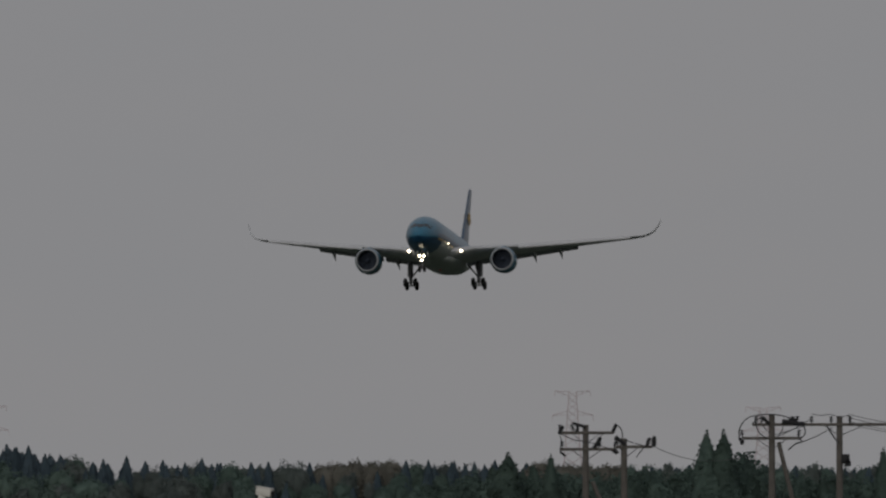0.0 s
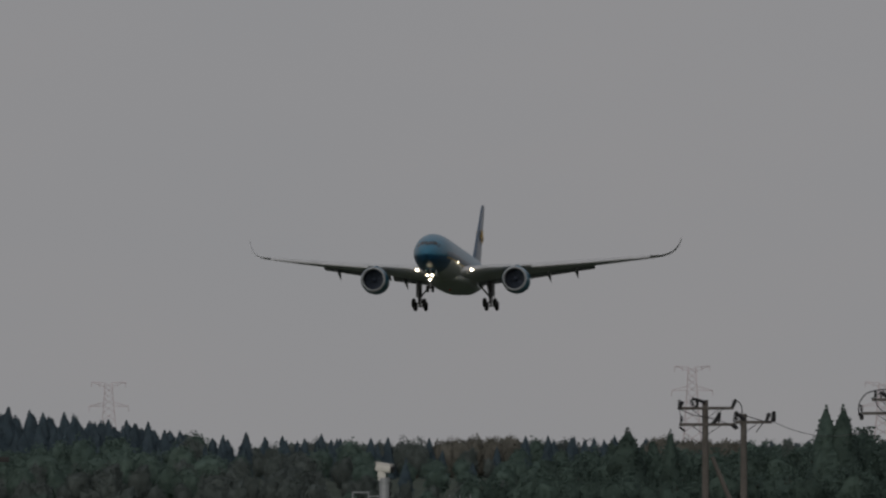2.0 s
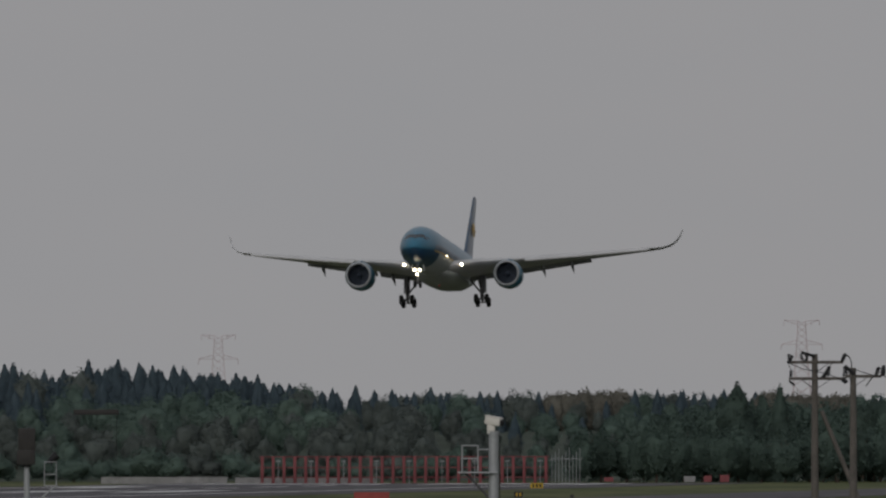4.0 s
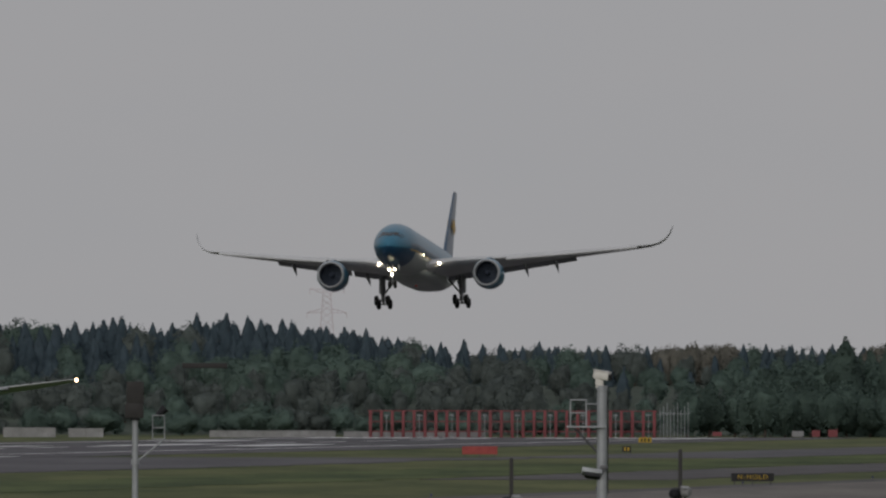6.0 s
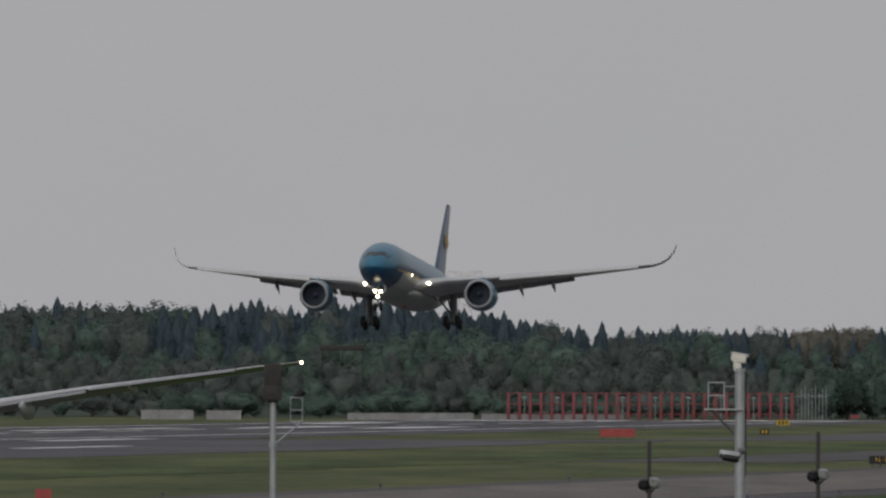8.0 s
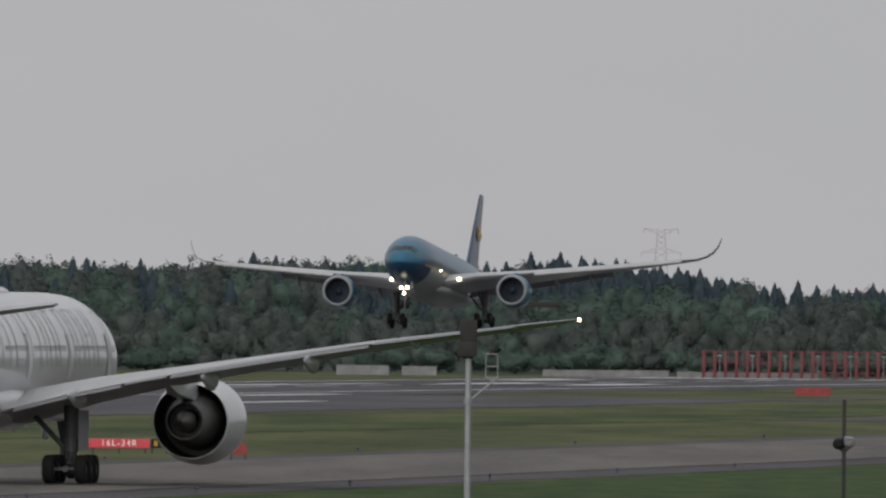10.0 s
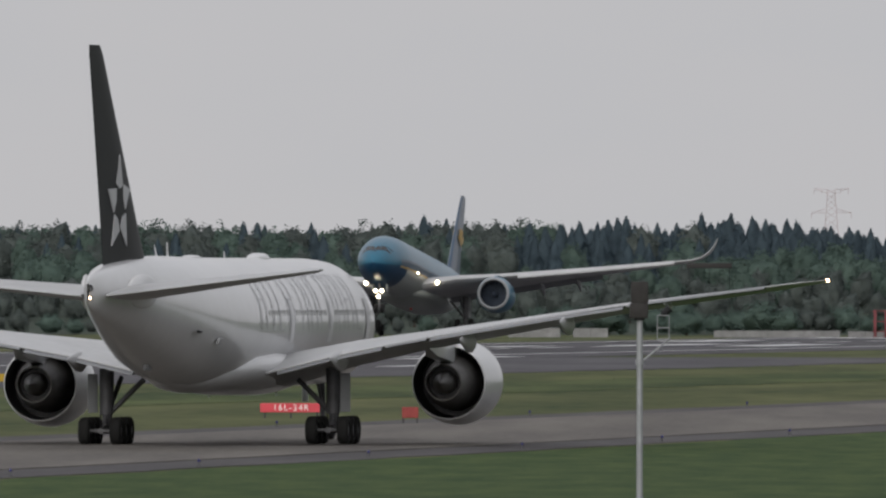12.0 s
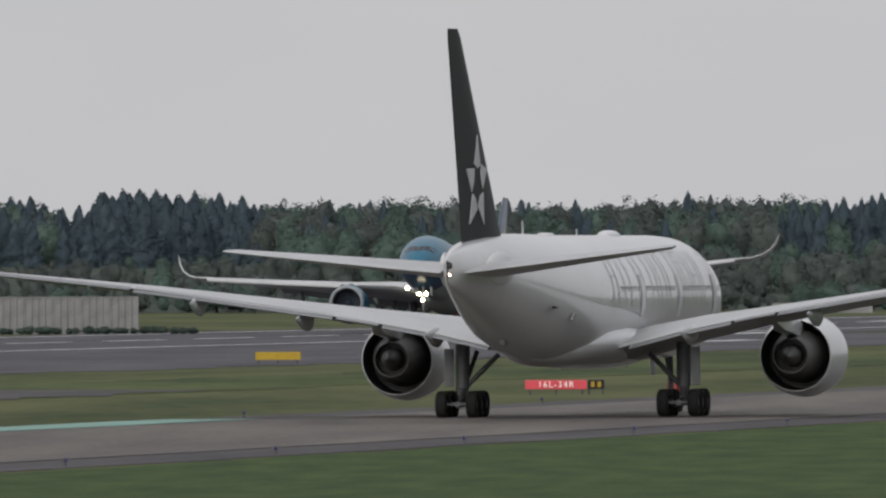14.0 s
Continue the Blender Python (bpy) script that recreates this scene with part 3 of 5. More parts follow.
def nose_gear(parent, y, r, top):
    g = part("nose_gear_strut", rod((0, y, r), (0, y - 0.2, top), 0.15), M_GEAR, parent, "grey nose landing gear leg")
    part("drag_brace", rod((0, y - 0.1, top * 0.55), (0, y - 1.7, top), 0.08), M_GEAR, g)
    for side in (-1, 1):
        wheel(g, (side * 0.38, y, r), r, 0.38)
        part("nose_gear_door", box((side * 0.75, y - 0.9, top * 0.8), (0.06, 1.6, 0.9), bevel=0.02), M_BELLY, g)
    return g


def jet_engine(parent, x, z, y0, y1, r, cowl, core, plug_len, pylon_top, pylon_back, lip=M_NOZZLE):
    """A turbofan: cowl, lip, fan, spinner, core nozzle and plug; y0 is the back of the fan duct, y1 the intake."""
    L = y1 - y0
    c = (x, 0, z)
    e = part("engine_cowl", turned([(y0, r * 0.83), (y0 + 0.02, r * 0.86), (y0 + L * 0.3, r * 0.96), (y0 + L * 0.6, r), (y0 + L * 0.85, r * 0.96), (y0 + L * 0.955, r * 0.9)], c, sides=56), cowl, parent, "smooth rounded jet engine cowl")
    part("intake_lip", turned([(y0 + L * 0.955, r * 0.9), (y1 - 0.06, r * 0.85), (y1, r * 0.8), (y1 - 0.05, r * 0.755), (y1 - 0.35, r * 0.73)], c, sides=56), lip, e, "bare metal intake lip")
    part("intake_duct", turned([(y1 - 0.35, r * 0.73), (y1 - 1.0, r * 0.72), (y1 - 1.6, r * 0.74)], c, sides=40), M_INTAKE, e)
    fan = bmesh.new()
    for k in range(22):
        a = 2 * math.pi * k / 22
        m = pose(x, y1 - 1.45, z) @ Matrix.Rotation(a, 4, "Y")
        q = [m @ Vector(p) for p in ((r * 0.16, 0.1, 0.07), (r * 0.73, 0.12, 0.2), (r * 0.73, -0.12, -0.16), (r * 0.16, -0.1, -0.07))]
        fan.faces.new([fan.verts.new(p) for p in q])
    tagged(part("fan", fan, M_FAN, e, smooth=False), kind="stuff")
    part("spinner", turned([(y1 - 1.6, r * 0.22), (y1 - 1.1, r * 0.17), (y1 - 0.75, r * 0.07), (y1 - 0.66, 0.01)], c, sides=24), M_FAN, e)
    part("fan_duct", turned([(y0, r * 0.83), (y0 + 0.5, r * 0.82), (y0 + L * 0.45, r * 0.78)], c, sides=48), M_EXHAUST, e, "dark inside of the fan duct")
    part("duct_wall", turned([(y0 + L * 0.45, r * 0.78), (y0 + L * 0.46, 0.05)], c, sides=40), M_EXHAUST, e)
    part("core_cowl", turned([(y0 + L * 0.44, r * 0.66), (y0 + 0.4, r * 0.60), (y0 - 0.5, r * 0.50), (y0 - core, r * 0.42), (y0 - core, r * 0.39), (y0 - core + 0.7, r * 0.38)], c, sides=40), M_NOZZLE, e, "heat-stained metal core cowl")
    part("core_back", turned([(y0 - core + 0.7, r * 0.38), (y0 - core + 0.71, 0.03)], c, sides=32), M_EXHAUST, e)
    part("exhaust_plug", turned([(y0 - core + 0.7, r * 0.27), (y0 - core, r * 0.24), (y0 - core - plug_len * 0.6, r * 0.13), (y0 - core - plug_len, 0.02)], c, sides=28), M_NOZZLE, e)
    rings = []
    for yy, w, zl, zh in ((y1 - L * 0.35, 0.06, z + r * 0.75, z + r * 1.0), (y0 + L * 0.45, 0.26, z + r * 0.6, z + r * 1.12), (y0 - 0.2, 0.32, z + r * 0.45, pylon_top + 0.1), (pylon_back + 1.5, 0.28, z + r * 0.62, pylon_top), (pylon_back, 0.08, pylon_top - 0.3, pylon_top)):
        rings.append([Vector((x - w, yy, zl)), Vector((x + w, yy, zl)), Vector((x + w, yy, zh)), Vector((x - w, yy, zh))])
    part("pylon", add_loft(bmesh.new(), rings), cowl, e, "faired engine pylon under the wing")
    return e


def fairing(parent, x, y, z, length, deep, wide, mat, droop=0.0):
    """A flap track fairing, a canoe under the wing's trailing edge."""
    st = []
    for k, (a, b) in enumerate(((0.0, 0.05), (0.1, 0.55), (0.3, 1.0), (0.5, 0.95), (0.72, 0.6), (0.9, 0.24), (1.0, 0.03))):
        st.append((y - a * length, wide * b, deep * b, z - droop * a * a))
    bm = hull(st, 16)
    bmesh.ops.translate(bm, verts=bm.verts, vec=(x, 0, 0))
    return part("flap_track_fairing", bm, mat, parent)


def lamp(parent, c, r, mat=M_LAMP, name="landing_light"):
    bm = bmesh.new()
    bmesh.ops.create_uvsphere(bm, u_segments=14, v_segments=8, radius=r, matrix=Matrix.Translation(c) @ Matrix.Diagonal((1, 0.5, 1, 1)))
    return part(name, bm, mat, parent, "glowing aircraft lamp")


def make_white_jet():
    """The taxiing jet; its origin lies on the ground between the main wheels, nose along +y."""
    jet = thing("airliner", pose(0, 0, 0), "white twin-engine airliner with a black fin taxiing on its wheels", "airliner")
    st = [(37.1, 0.04, 0.04, 4.75), (36.8, 0.55, 0.5, 4.8), (36.0, 1.1, 1.05, 4.95), (34.5, 1.75, 1.75, 5.2), (32.5, 2.35, 2.4, 5.45), (30.0, 2.8, 2.85, 5.65), (27.0, 3.06, 3.06, 5.78), (24.0, 3.1, 3.1, 5.8),
          (0.0, 3.1, 3.1, 5.8), (-9.0, 3.1, 3.1, 5.8), (-13.0, 3.02, 3.06, 5.88), (-18.0, 2.72, 2.8, 6.17), (-23.0, 2.2, 2.36, 6.58), (-28.0, 1.6, 1.87, 6.97), (-32.0, 1.05, 1.4, 7.17), (-35.0, 0.5, 1.0, 7.22), (-36.4, 0.2, 0.72, 7.23), (-36.8, 0.04, 0.5, 7.22)]
    body = part("fuselage", hull(st, 64), M_WHITE, jet, "glossy white fuselage with faint soot")
    part("belly_fairing", hull([(13.0, 0.3, 0.3, 3.5), (11.5, 2.3, 0.95, 3.5), (8.0, 3.0, 1.3, 3.6), (0.0, 3.12, 1.34, 3.68), (-5.0, 2.9, 1.2, 3.66), (-10.0, 1.9, 0.95, 3.45), (-13.5, 0.8, 0.5, 3.3), (-15.0, 0.2, 0.15, 3.25)], 40), M_WHITE, jet, "white wing-to-body fairing")
    part("tail_exhaust", turned([(-36.9, 0.16), (-36.55, 0.2)], (0, 0, 7.45), sides=16), M_EXHAUST, body)
    lamp(jet, (0.12, -36.95, 7.0), 0.06, M_NAV, "tail_light")
    for side in (-1, 1):
        w = part("wing", surface([(2.4, 10.2, 3.4, 14.0, 0.115, 0.6), (6.0, 7.6, 4.2, 11.8, 0.105, 0.3), (9.8, 4.6, 4.8, 9.4, 0.095, -0.5), (20.0, -1.4, 6.28, 5.4, 0.09, -1.8), (28.5, -6.3, 7.34, 2.7, 0.085, -2.7), (30.2, -7.7, 7.57, 1.6, 0.08, -2.7), (30.46, -8.6, 7.63, 0.7, 0.08, -2.7)], side), M_WING, jet, "pale grey swept wing with panel seams")
        span = [(2.4, 10.2, 3.4, 14.0, 0.6), (6.0, 7.6, 4.2, 11.8, 0.3), (9.8, 4.6, 4.8, 9.4, -0.5), (20.0, -1.4, 6.28, 5.4, -1.8), (28.5, -6.3, 7.34, 2.7, -2.7)]
        for x0, x1, drop in ((3.5, 8.6, 0.16), (8.8, 10.8, 0.08), (11.0, 20.5, 0.14), (20.7, 27.5, 0.04)):
            rows = []
            for k in range(7):
                x = x0 + (x1 - x0) * k / 6
                le, z, ch, tw = (float(np.interp(x, [q[0] for q in span], [q[j] for q in span])) for j in (1, 2, 3, 4))
                y, z = le - ch * math.cos(radians(tw)), z - ch * math.sin(radians(tw))
                rows.append([Vector((side * x, y + 0.5, z + 0.06)), Vector((side * x, y - 0.4, z - drop)), Vector((side * x, y - 0.4, z - drop - 0.05)), Vector((side * x, y + 0.5, z - 0.16))])
            part("flap" if drop > 0.1 else "aileron", add_loft(bmesh.new(), rows), M_GREYPAINT, w, "grey trailing edge surface")
        for x, y, z, L in ((6.3, -0.6, 3.95, 5.6), (12.6, -1.4, 4.8, 5.2), (17.6, -3.4, 5.6, 4.6), (22.6, -5.4, 6.45, 2.8)):
            fairing(w, side * x, y, z, L, 0.5 if x < 20 else 0.22, 0.24 if x < 20 else 0.13, M_WING, -0.15)
        for x, y, z in ((24.0, -7.9, 7.05), (26.0, -8.3, 7.28), (28.0, -8.9, 7.5)):
            part("static_wick", rod((side * x, y + 0.3, z), (side * x, y - 0.35, z - 0.03), 0.02, 0.008, 5), M_BLACK, w)
        lamp(w, (side * 30.5, -8.9, 7.65), 0.08, M_NAV, "wing_tip_light")
        jet_engine(jet, side * 9.95, 2.88, 7.3, 12.3, 2.08, M_WHITE, 1.7, 1.2, 4.9, 0.4)
        part("tailplane", surface([(0.6, -27.6, 7.1, 8.0, 0.10, 0), (1.6, -28.3, 7.2, 7.3, 0.10, 0), (10.4, -34.6, 8.18, 2.6, 0.09, 0), (10.75, -35.6, 8.22, 1.5, 0.08, 0)], side), M_WING, jet, "swept grey tailplane")
        plate = bmesh.new()
        bmesh.ops.create_uvsphere(plate, u_segments=24, v_segments=12, radius=1.0, matrix=Matrix.Translation((side * 1.32, -29.6, 7.3)) @ pose(0, 0, 0, 0, 0, side * -7.5) @ Matrix.Diagonal((0.24, 2.4, 0.8, 1)))
        part("tailplane_root_plate", plate, M_DOORLINE, body, "pale rounded plate at the tailplane root")
        bogie(jet, side * 5.48, (-1.48, 0.0, 1.48), 0.67, 0.53, 0.76, 3.0, 0, side * 1.0)
    nose_gear(jet, 31.2, 0.53, 2.9)
    fin = part("fin", surface([(8.2, -21.8, 0, 10.7, 0.085, 0), (10.0, -23.9, 0, 9.2, 0.085, 0), (18.2, -32.8, 0, 3.3, 0.085, 0), (18.65, -33.5, 0, 2.6, 0.08, 0)], 1, True), M_FINBLACK, jet, "tall black swept fin")
    part("fin_fillet", surface([(8.0, -16.5, 0, 10.0, 0.05, 0), (8.9, -21.5, 0, 8.0, 0.05, 0)], 1, True), M_WHITE, fin)
    def fin_skin(y, z, side):
        """How far the fin's skin stands out at a place on it."""
        le, chord = (float(np.interp(z, (8.2, 10.0, 18.2), q)) for q in ((-21.8, -23.9, -32.8), (10.7, 9.2, 3.3)))
        foil = FOIL[:8] if side > 0 else [FOIL[0], *FOIL[:7:-1]]
        return abs(float(np.interp((le - y) / chord, [q[0] for q in foil], [q[1] for q in foil]))) * 0.085 * chord / 1.65 + 0.01

    # the emblem on the fin: five silver kite-like blades, as plain shapes
    for side in (-1, 1):
        bm = bmesh.new()
        cy, cz = -30.0, 11.3
        for k in range(5):
            a = radians(90 + 72 * k)
            tip = (math.cos(a) * 2.35, math.sin(a) * 2.35)
            pl = (math.cos(a + 0.62) * 1.2, math.sin(a + 0.62) * 1.2)
            inn = (math.cos(a + 0.1) * 0.75, math.sin(a + 0.1) * 0.75)
            pr = (math.cos(a - 0.5) * 1.05, math.sin(a - 0.5) * 1.05)
            vs = []
            for dx in (0.0, 0.05):
                vs.append([bm.verts.new((side * (fin_skin(cy + p[0], cz + p[1], side) + dx), cy + p[0], cz + p[1])) for p in (tip, pl, inn, pr)])
            bm.faces.new(vs[1])
            bm.faces.new(vs[0][::-1])
            for i in range(4):
                bm.faces.new((vs[0][i], vs[0][(i + 1) % 4], vs[1][(i + 1) % 4], vs[1][i]))
        bmesh.ops.recalc_face_normals(bm, faces=bm.faces[:])
        part("fin_emblem", bm, M_SILVER, fin, "silver star-shaped emblem", smooth=False)
    # cabin windows and doors along both sides
    for side in (-1, 1):
        bm = bmesh.new()
        for k in range(60):
            y = 27.5 - k * 0.53
            if any(abs(y - d) < 0.9 for d in (26.0, 14.5, 3.0, -9.5)):
                continue
            a = radians(8)
            add_box(bm, (side * (3.1 * math.cos(a) + 0.005), y, 5.8 + 3.1 * math.sin(a)), (0.02, 0.2, 0.3))
        tagged(part("cabin_windows", bm, M_WINDOW, body, "row of small dark cabin windows", smooth=False), kind="stuff")
        for y in (26.0, 14.5, 3.0):
            r = 3.11
            rows = []
            for a in range(-18, 27, 5):
                aa = radians(a)
                rows.append([Vector((side * (r + 0.012) * math.cos(aa), y + q, 5.8 + (r + 0.012) * math.sin(aa))) for q in (-0.55, 0.55)])
            bm2 = bmesh.new()
            add_loft(bm2, rows, caps=False, closed=False)
            part("cabin_door", bm2, M_DOORLINE, body, "closed cabin door")
        # large lettering on the side becomes outlined bars of its size
        for k in range(12):
            y = -5.5 + 2.75 * k + (1.3 if k > 3 else 0)
            bm = bmesh.new()
            r = 3.13 if y > -11 else 3.06
            zc = 5.8 if y > -11 else 5.95
            for off in ((-0.85,) if k % 4 == 2 else (0.0,) if k % 5 == 1 else (-0.85, 0.75)):
                rows = []
                for a in range(-7, 49, 5):
                    aa = radians(a)
                    rows.append([Vector((side * r * math.cos(aa), y + off + q, zc + r * math.sin(aa))) for q in (0.0, 0.18)])
                add_loft(bm, rows, caps=False, closed=False)
            for a in ((45,) if k % 5 == 1 else (20,) if k % 3 == 0 else (-7,) if k % 4 == 2 else (46,)):
                rows = []
                for aa in (radians(a), radians(a + 1.1)):
                    rows.append([Vector((side * r * math.cos(aa), y + q, zc + r * math.sin(aa))) for q in (-0.6, 0.55)])
                add_loft(bm, rows, caps=False, closed=False)
            part("lettering_bar", bm, M_LETTER, body, "outlined grey lettering bar")
    part("satcom_dome", hull([(13.4, 0.1, 0.05, 8.86), (13.0, 0.38, 0.2, 8.88), (12.2, 0.48, 0.27, 8.88), (11.0, 0.48, 0.27, 8.88), (10.2, 0.36, 0.18, 8.88), (9.7, 0.1, 0.05, 8.86)], 20), M_WHITE, body, "rounded white antenna dome")
    part("rear_dome", hull([(-6.8, 0.05, 0.05, 8.88), (-7.2, 0.34, 0.12, 8.9), (-8.6, 0.34, 0.12, 8.9), (-9.2, 0.05, 0.05, 8.88)], 16), M_WHITE, body)
    part("blade_antenna", surface([(8.7, -14.3, 0, 0.7, 0.08, 0), (9.6, -14.65, 0, 0.35, 0.08, 0)], 1, True), M_WHITE, body)
    part("blade_antenna", surface([(8.8, 2.0, 0, 0.6, 0.08, 0), (9.2, 1.75, 0, 0.3, 0.08, 0)], 1, True), M_WHITE, body)
    for y in (-3.0, 17.0):
        part("belly_antenna", surface([(2.25, y, 0, 0.3, 0.08, 0), (2.8, y + 0.2, 0, 0.6, 0.08, 0)], 1, True), M_GREYPAINT, body)
    part("outflow_vent", box((2.42, -20.0, 5.4), (0.12, 2.2, 0.09), pose(0, 0, 0, 0, 20, 5)), M_BLACK, body)
    part("access_panel", box((2.66, -15.8, 4.95), (0.1, 1.8, 0.3), pose(0, 0, 0, 0, 22, 3)), M_LETTER, body)
    part("tail_skid", box((0, -20.5, 3.75), (0.25, 1.2, 0.3), bevel=0.06), M_GREYPAINT, body)
    return jet


def make_blue_jet():
    """The landing jet; its origin lies under the main wheels, nose along +y."""
    jet = thing("airliner", pose(0, 0, 0), "teal and cream twin-engine airliner landing with its wheels down", "airliner")
    zc = 6.05
    st = [(33.0, 0.04, 0.04, 5.35), (32.7, 0.6, 0.55, 5.4), (31.8, 1.3, 1.25, 5.5), (30.3, 1.95, 1.95, 5.7), (28.3, 2.5, 2.5, 5.9), (25.5, 2.88, 2.95, zc - 0.02), (22.5, 2.98, 3.05, zc), (0, 2.98, 3.05, zc), (-8, 2.98, 3.05, zc), (-13, 2.85, 2.9, zc + 0.1), (-19, 2.3, 2.4, zc + 0.5), (-25, 1.5, 1.7, zc + 1.0), (-30, 0.8, 1.05, zc + 1.3), (-33, 0.35, 0.5, zc + 1.45), (-33.8, 0.08, 0.2, zc + 1.5)]
    top = part("upper_fuselage", hull(st, 40, radians(-12), radians(192)), M_BLUE, jet, "teal blue upper fuselage")
    part("lower_fuselage", hull(st[5:], 28, radians(192), radians(348)), M_BELLY, jet, "cream lower fuselage")
    # the shade under the nose is painted in, using the navy
    part("lower_nose", hull(st[:6], 28, radians(192), radians(348)), M_NAVY, jet, "lower nose with its shade put into a dark blue")
    for side in (-1, 1):
        a0, a1 = (-13, 3) if side > 0 else (177, 193)
        rows = [(y, rx + 0.02, rz + 0.02, z) for y, rx, rz, z in st[4:10]]
        part("cheat_line", hull(rows, 6, radians(a0), radians(a1)), M_NAVY, top, "navy band along the side")
        a0, a1 = (-17, -13.2) if side > 0 else (193.2, 197)
        part("gold_line", hull(rows, 3, radians(a0), radians(a1)), M_GOLD, top, "thin gold line along the side")
    # cockpit glazing: six panes round the nose
    def skin(y, a, off=0.025):
        for (ya, xa, ra, za), (yb, xb, rb, zb) in zip(st, st[1:]):
            if yb <= y <= ya:
                q = (ya - y) / (ya - yb)
                return Vector(((xa + (xb - xa) * q + off) * math.cos(a), y, za + (zb - za) * q + (ra + (rb - ra) * q + off) * math.sin(a)))
    for k in range(6):
        rows = []
        for edge in (0, 1):
            row = []
            for q in range(5):
                deg = 90 + (k - 3 + 0.04 + 0.92 * q / 4) * 21
                w = abs(deg - 90) / 60
                y = (31.9 - 1.2 * w) if edge == 0 else (30.95 - 1.1 * w)
                row.append(skin(y, radians(deg + (90 - deg) * 0.06 * edge)))
            rows.append(row)
        part("cockpit_window", add_loft(bmesh.new(), rows, caps=False, closed=False), M_GLASSDARK, top, "dark cockpit window pane")
    part("belly_fairing", hull([(15, 0.3, 0.2, 3.5), (12.5, 2.6, 0.8, 3.55), (8, 3.2, 1.2, 3.7), (0, 3.3, 1.25, 3.75), (-6, 2.9, 1.1, 3.7), (-10, 0.4, 0.3, 3.5)], 32), M_BELLY, jet, "cream wing-to-body fairing")
    for side in (-1, 1):
        w = part("wing", surface([(2.4, 13.6, 4.45, 14.2, 0.13, 2), (6.0, 10.8, 5.25, 11.0, 0.12, 3.6), (10.7, 7.0, 5.85, 8.6, 0.11, 3.5), (20.0, 0.4, 7.15, 5.4, 0.11, 3.4), (28.3, -5.4, 8.32, 3.0, 0.12, 2.5), (30.2, -6.9, 8.62, 2.5, 0.10, 1.0)], side), M_WING, jet, "pale grey swept wing")
        part("winglet", curled([(30.2, -6.9, 8.62, 2.5, 0.10, 1.0), (31.1, -7.9, 8.98, 2.1, 0.10, 0), (31.85, -9.0, 9.6, 1.7, 0.10, 0), (32.35, -10.1, 10.45, 1.3, 0.10, 0), (32.65, -11.2, 11.5, 0.6, 0.09, 0)], side), M_WING, w, "upswept blue-grey winglet")
        for x0, x1, ya, yb, za, zb in ((3.4, 9.6, -0.3, -1.1, 4.45, 5.3), (10.0, 20.4, -1.3, -4.1, 5.42, 6.95)):
            rows = []
            for xx, yy, zz in ((x0, ya, za), (x1, yb, zb)):
                ch = 2.3 if xx < 15 else 1.5
                rows.append([Vector((side * xx, yy + 0.35, zz + 0.02)), Vector((side * xx, yy, zz + 0.16)), Vector((side * xx, yy - ch * 0.8, zz - ch * 0.30)), Vector((side * xx, yy - ch * 0.82, zz - ch * 0.34)), Vector((side * xx, yy - 0.2, zz - 0.18))])
            part("flap", add_loft(bmesh.new(), rows), M_GREYPAINT, w, "lowered grey trailing edge flap")
        rows = []
        for xx, yy, zz in ((12.3, 6.15, 5.92), (20.0, 0.75, 7.0), (28.6, -5.2, 8.27)):
            rows.append([Vector((side * xx, yy + 0.25, zz - 0.28)), Vector((side * xx, yy + 0.3, zz - 0.14)), Vector((side * xx, yy - 0.25, zz + 0.22)), Vector((side * xx, yy - 0.35, zz + 0.16))])
        part("slat", add_loft(bmesh.new(), rows), M_WING, w, "extended leading edge slat")
        for x, y, z, L in ((7.5, 1.4, 4.4, 4.4), (14.0, 0.4, 5.4, 3.9), (17.9, -1.6, 6.05, 3.4)):
            fairing(w, side * x, y, z, L, 0.42, 0.24, M_GREYPAINT, 1.25)
        jet_engine(jet, side * 10.6, 3.35, 8.2, 13.4, 2.05, M_BLUE, 1.2, 0.9, 5.5, 3.0, M_STEEL)
        part("tailplane", surface([(0.8, -24.5, 7.3, 6.6, 0.1, 0), (9.3, -30.0, 8.3, 2.4, 0.09, 0), (9.55, -30.8, 8.35, 1.4, 0.09, 0)], side), M_BELLY, jet, "cream swept tailplane")
        bogie(jet, side * 5.35, (-1.02, 1.02), 0.70, 0.52, 0.78, 3.6, 9, side * 0.55)
        lamp(jet, (side * 4.1, 12.6, 4.75), 0.22)
    fin = part("fin", surface([(8.6, -20.2, 0, 8.6, 0.09, 0), (12.0, -23.6, 0, 6.7, 0.09, 0), (17.9, -29.7, 0, 3.6, 0.085, 0), (18.5, -30.5, 0, 2.8, 0.08, 0)], 1, True), M_NAVY, jet, "tall dark blue swept fin")
    for side in (-1, 1):
        bm = bmesh.new()
        for k in range(5):
            a = radians(90 + (k - 2) * 30)
            add_box(bm, (side * 0.36, -28.0 + math.cos(a) * 1.0, 12.4 + math.sin(a) * 1.2), (0.05, 0.5, 1.7), Matrix.Rotation(a - math.pi / 2, 4, "X"), 0.02)
        part("fin_emblem", bm, M_GOLD, fin, "gold fan-shaped emblem", smooth=False)
    g = nose_gear(jet, 28.5, 0.53, 3.6)
    lamp(g, (-0.36, 28.9, 2.5), 0.2)
    lamp(g, (0.36, 28.9, 2.5), 0.2)
    lamp(g, (0.0, 28.9, 1.85), 0.19)
    lamp(jet, (-3.06, 20.0, 5.2), 0.09)
    lamp(jet, (0.0, 6.0, 2.35), 0.14, M_BEACON, "beacon_light")
    return jet


white_jet = make_white_jet()
blue_jet = make_blue_jet()
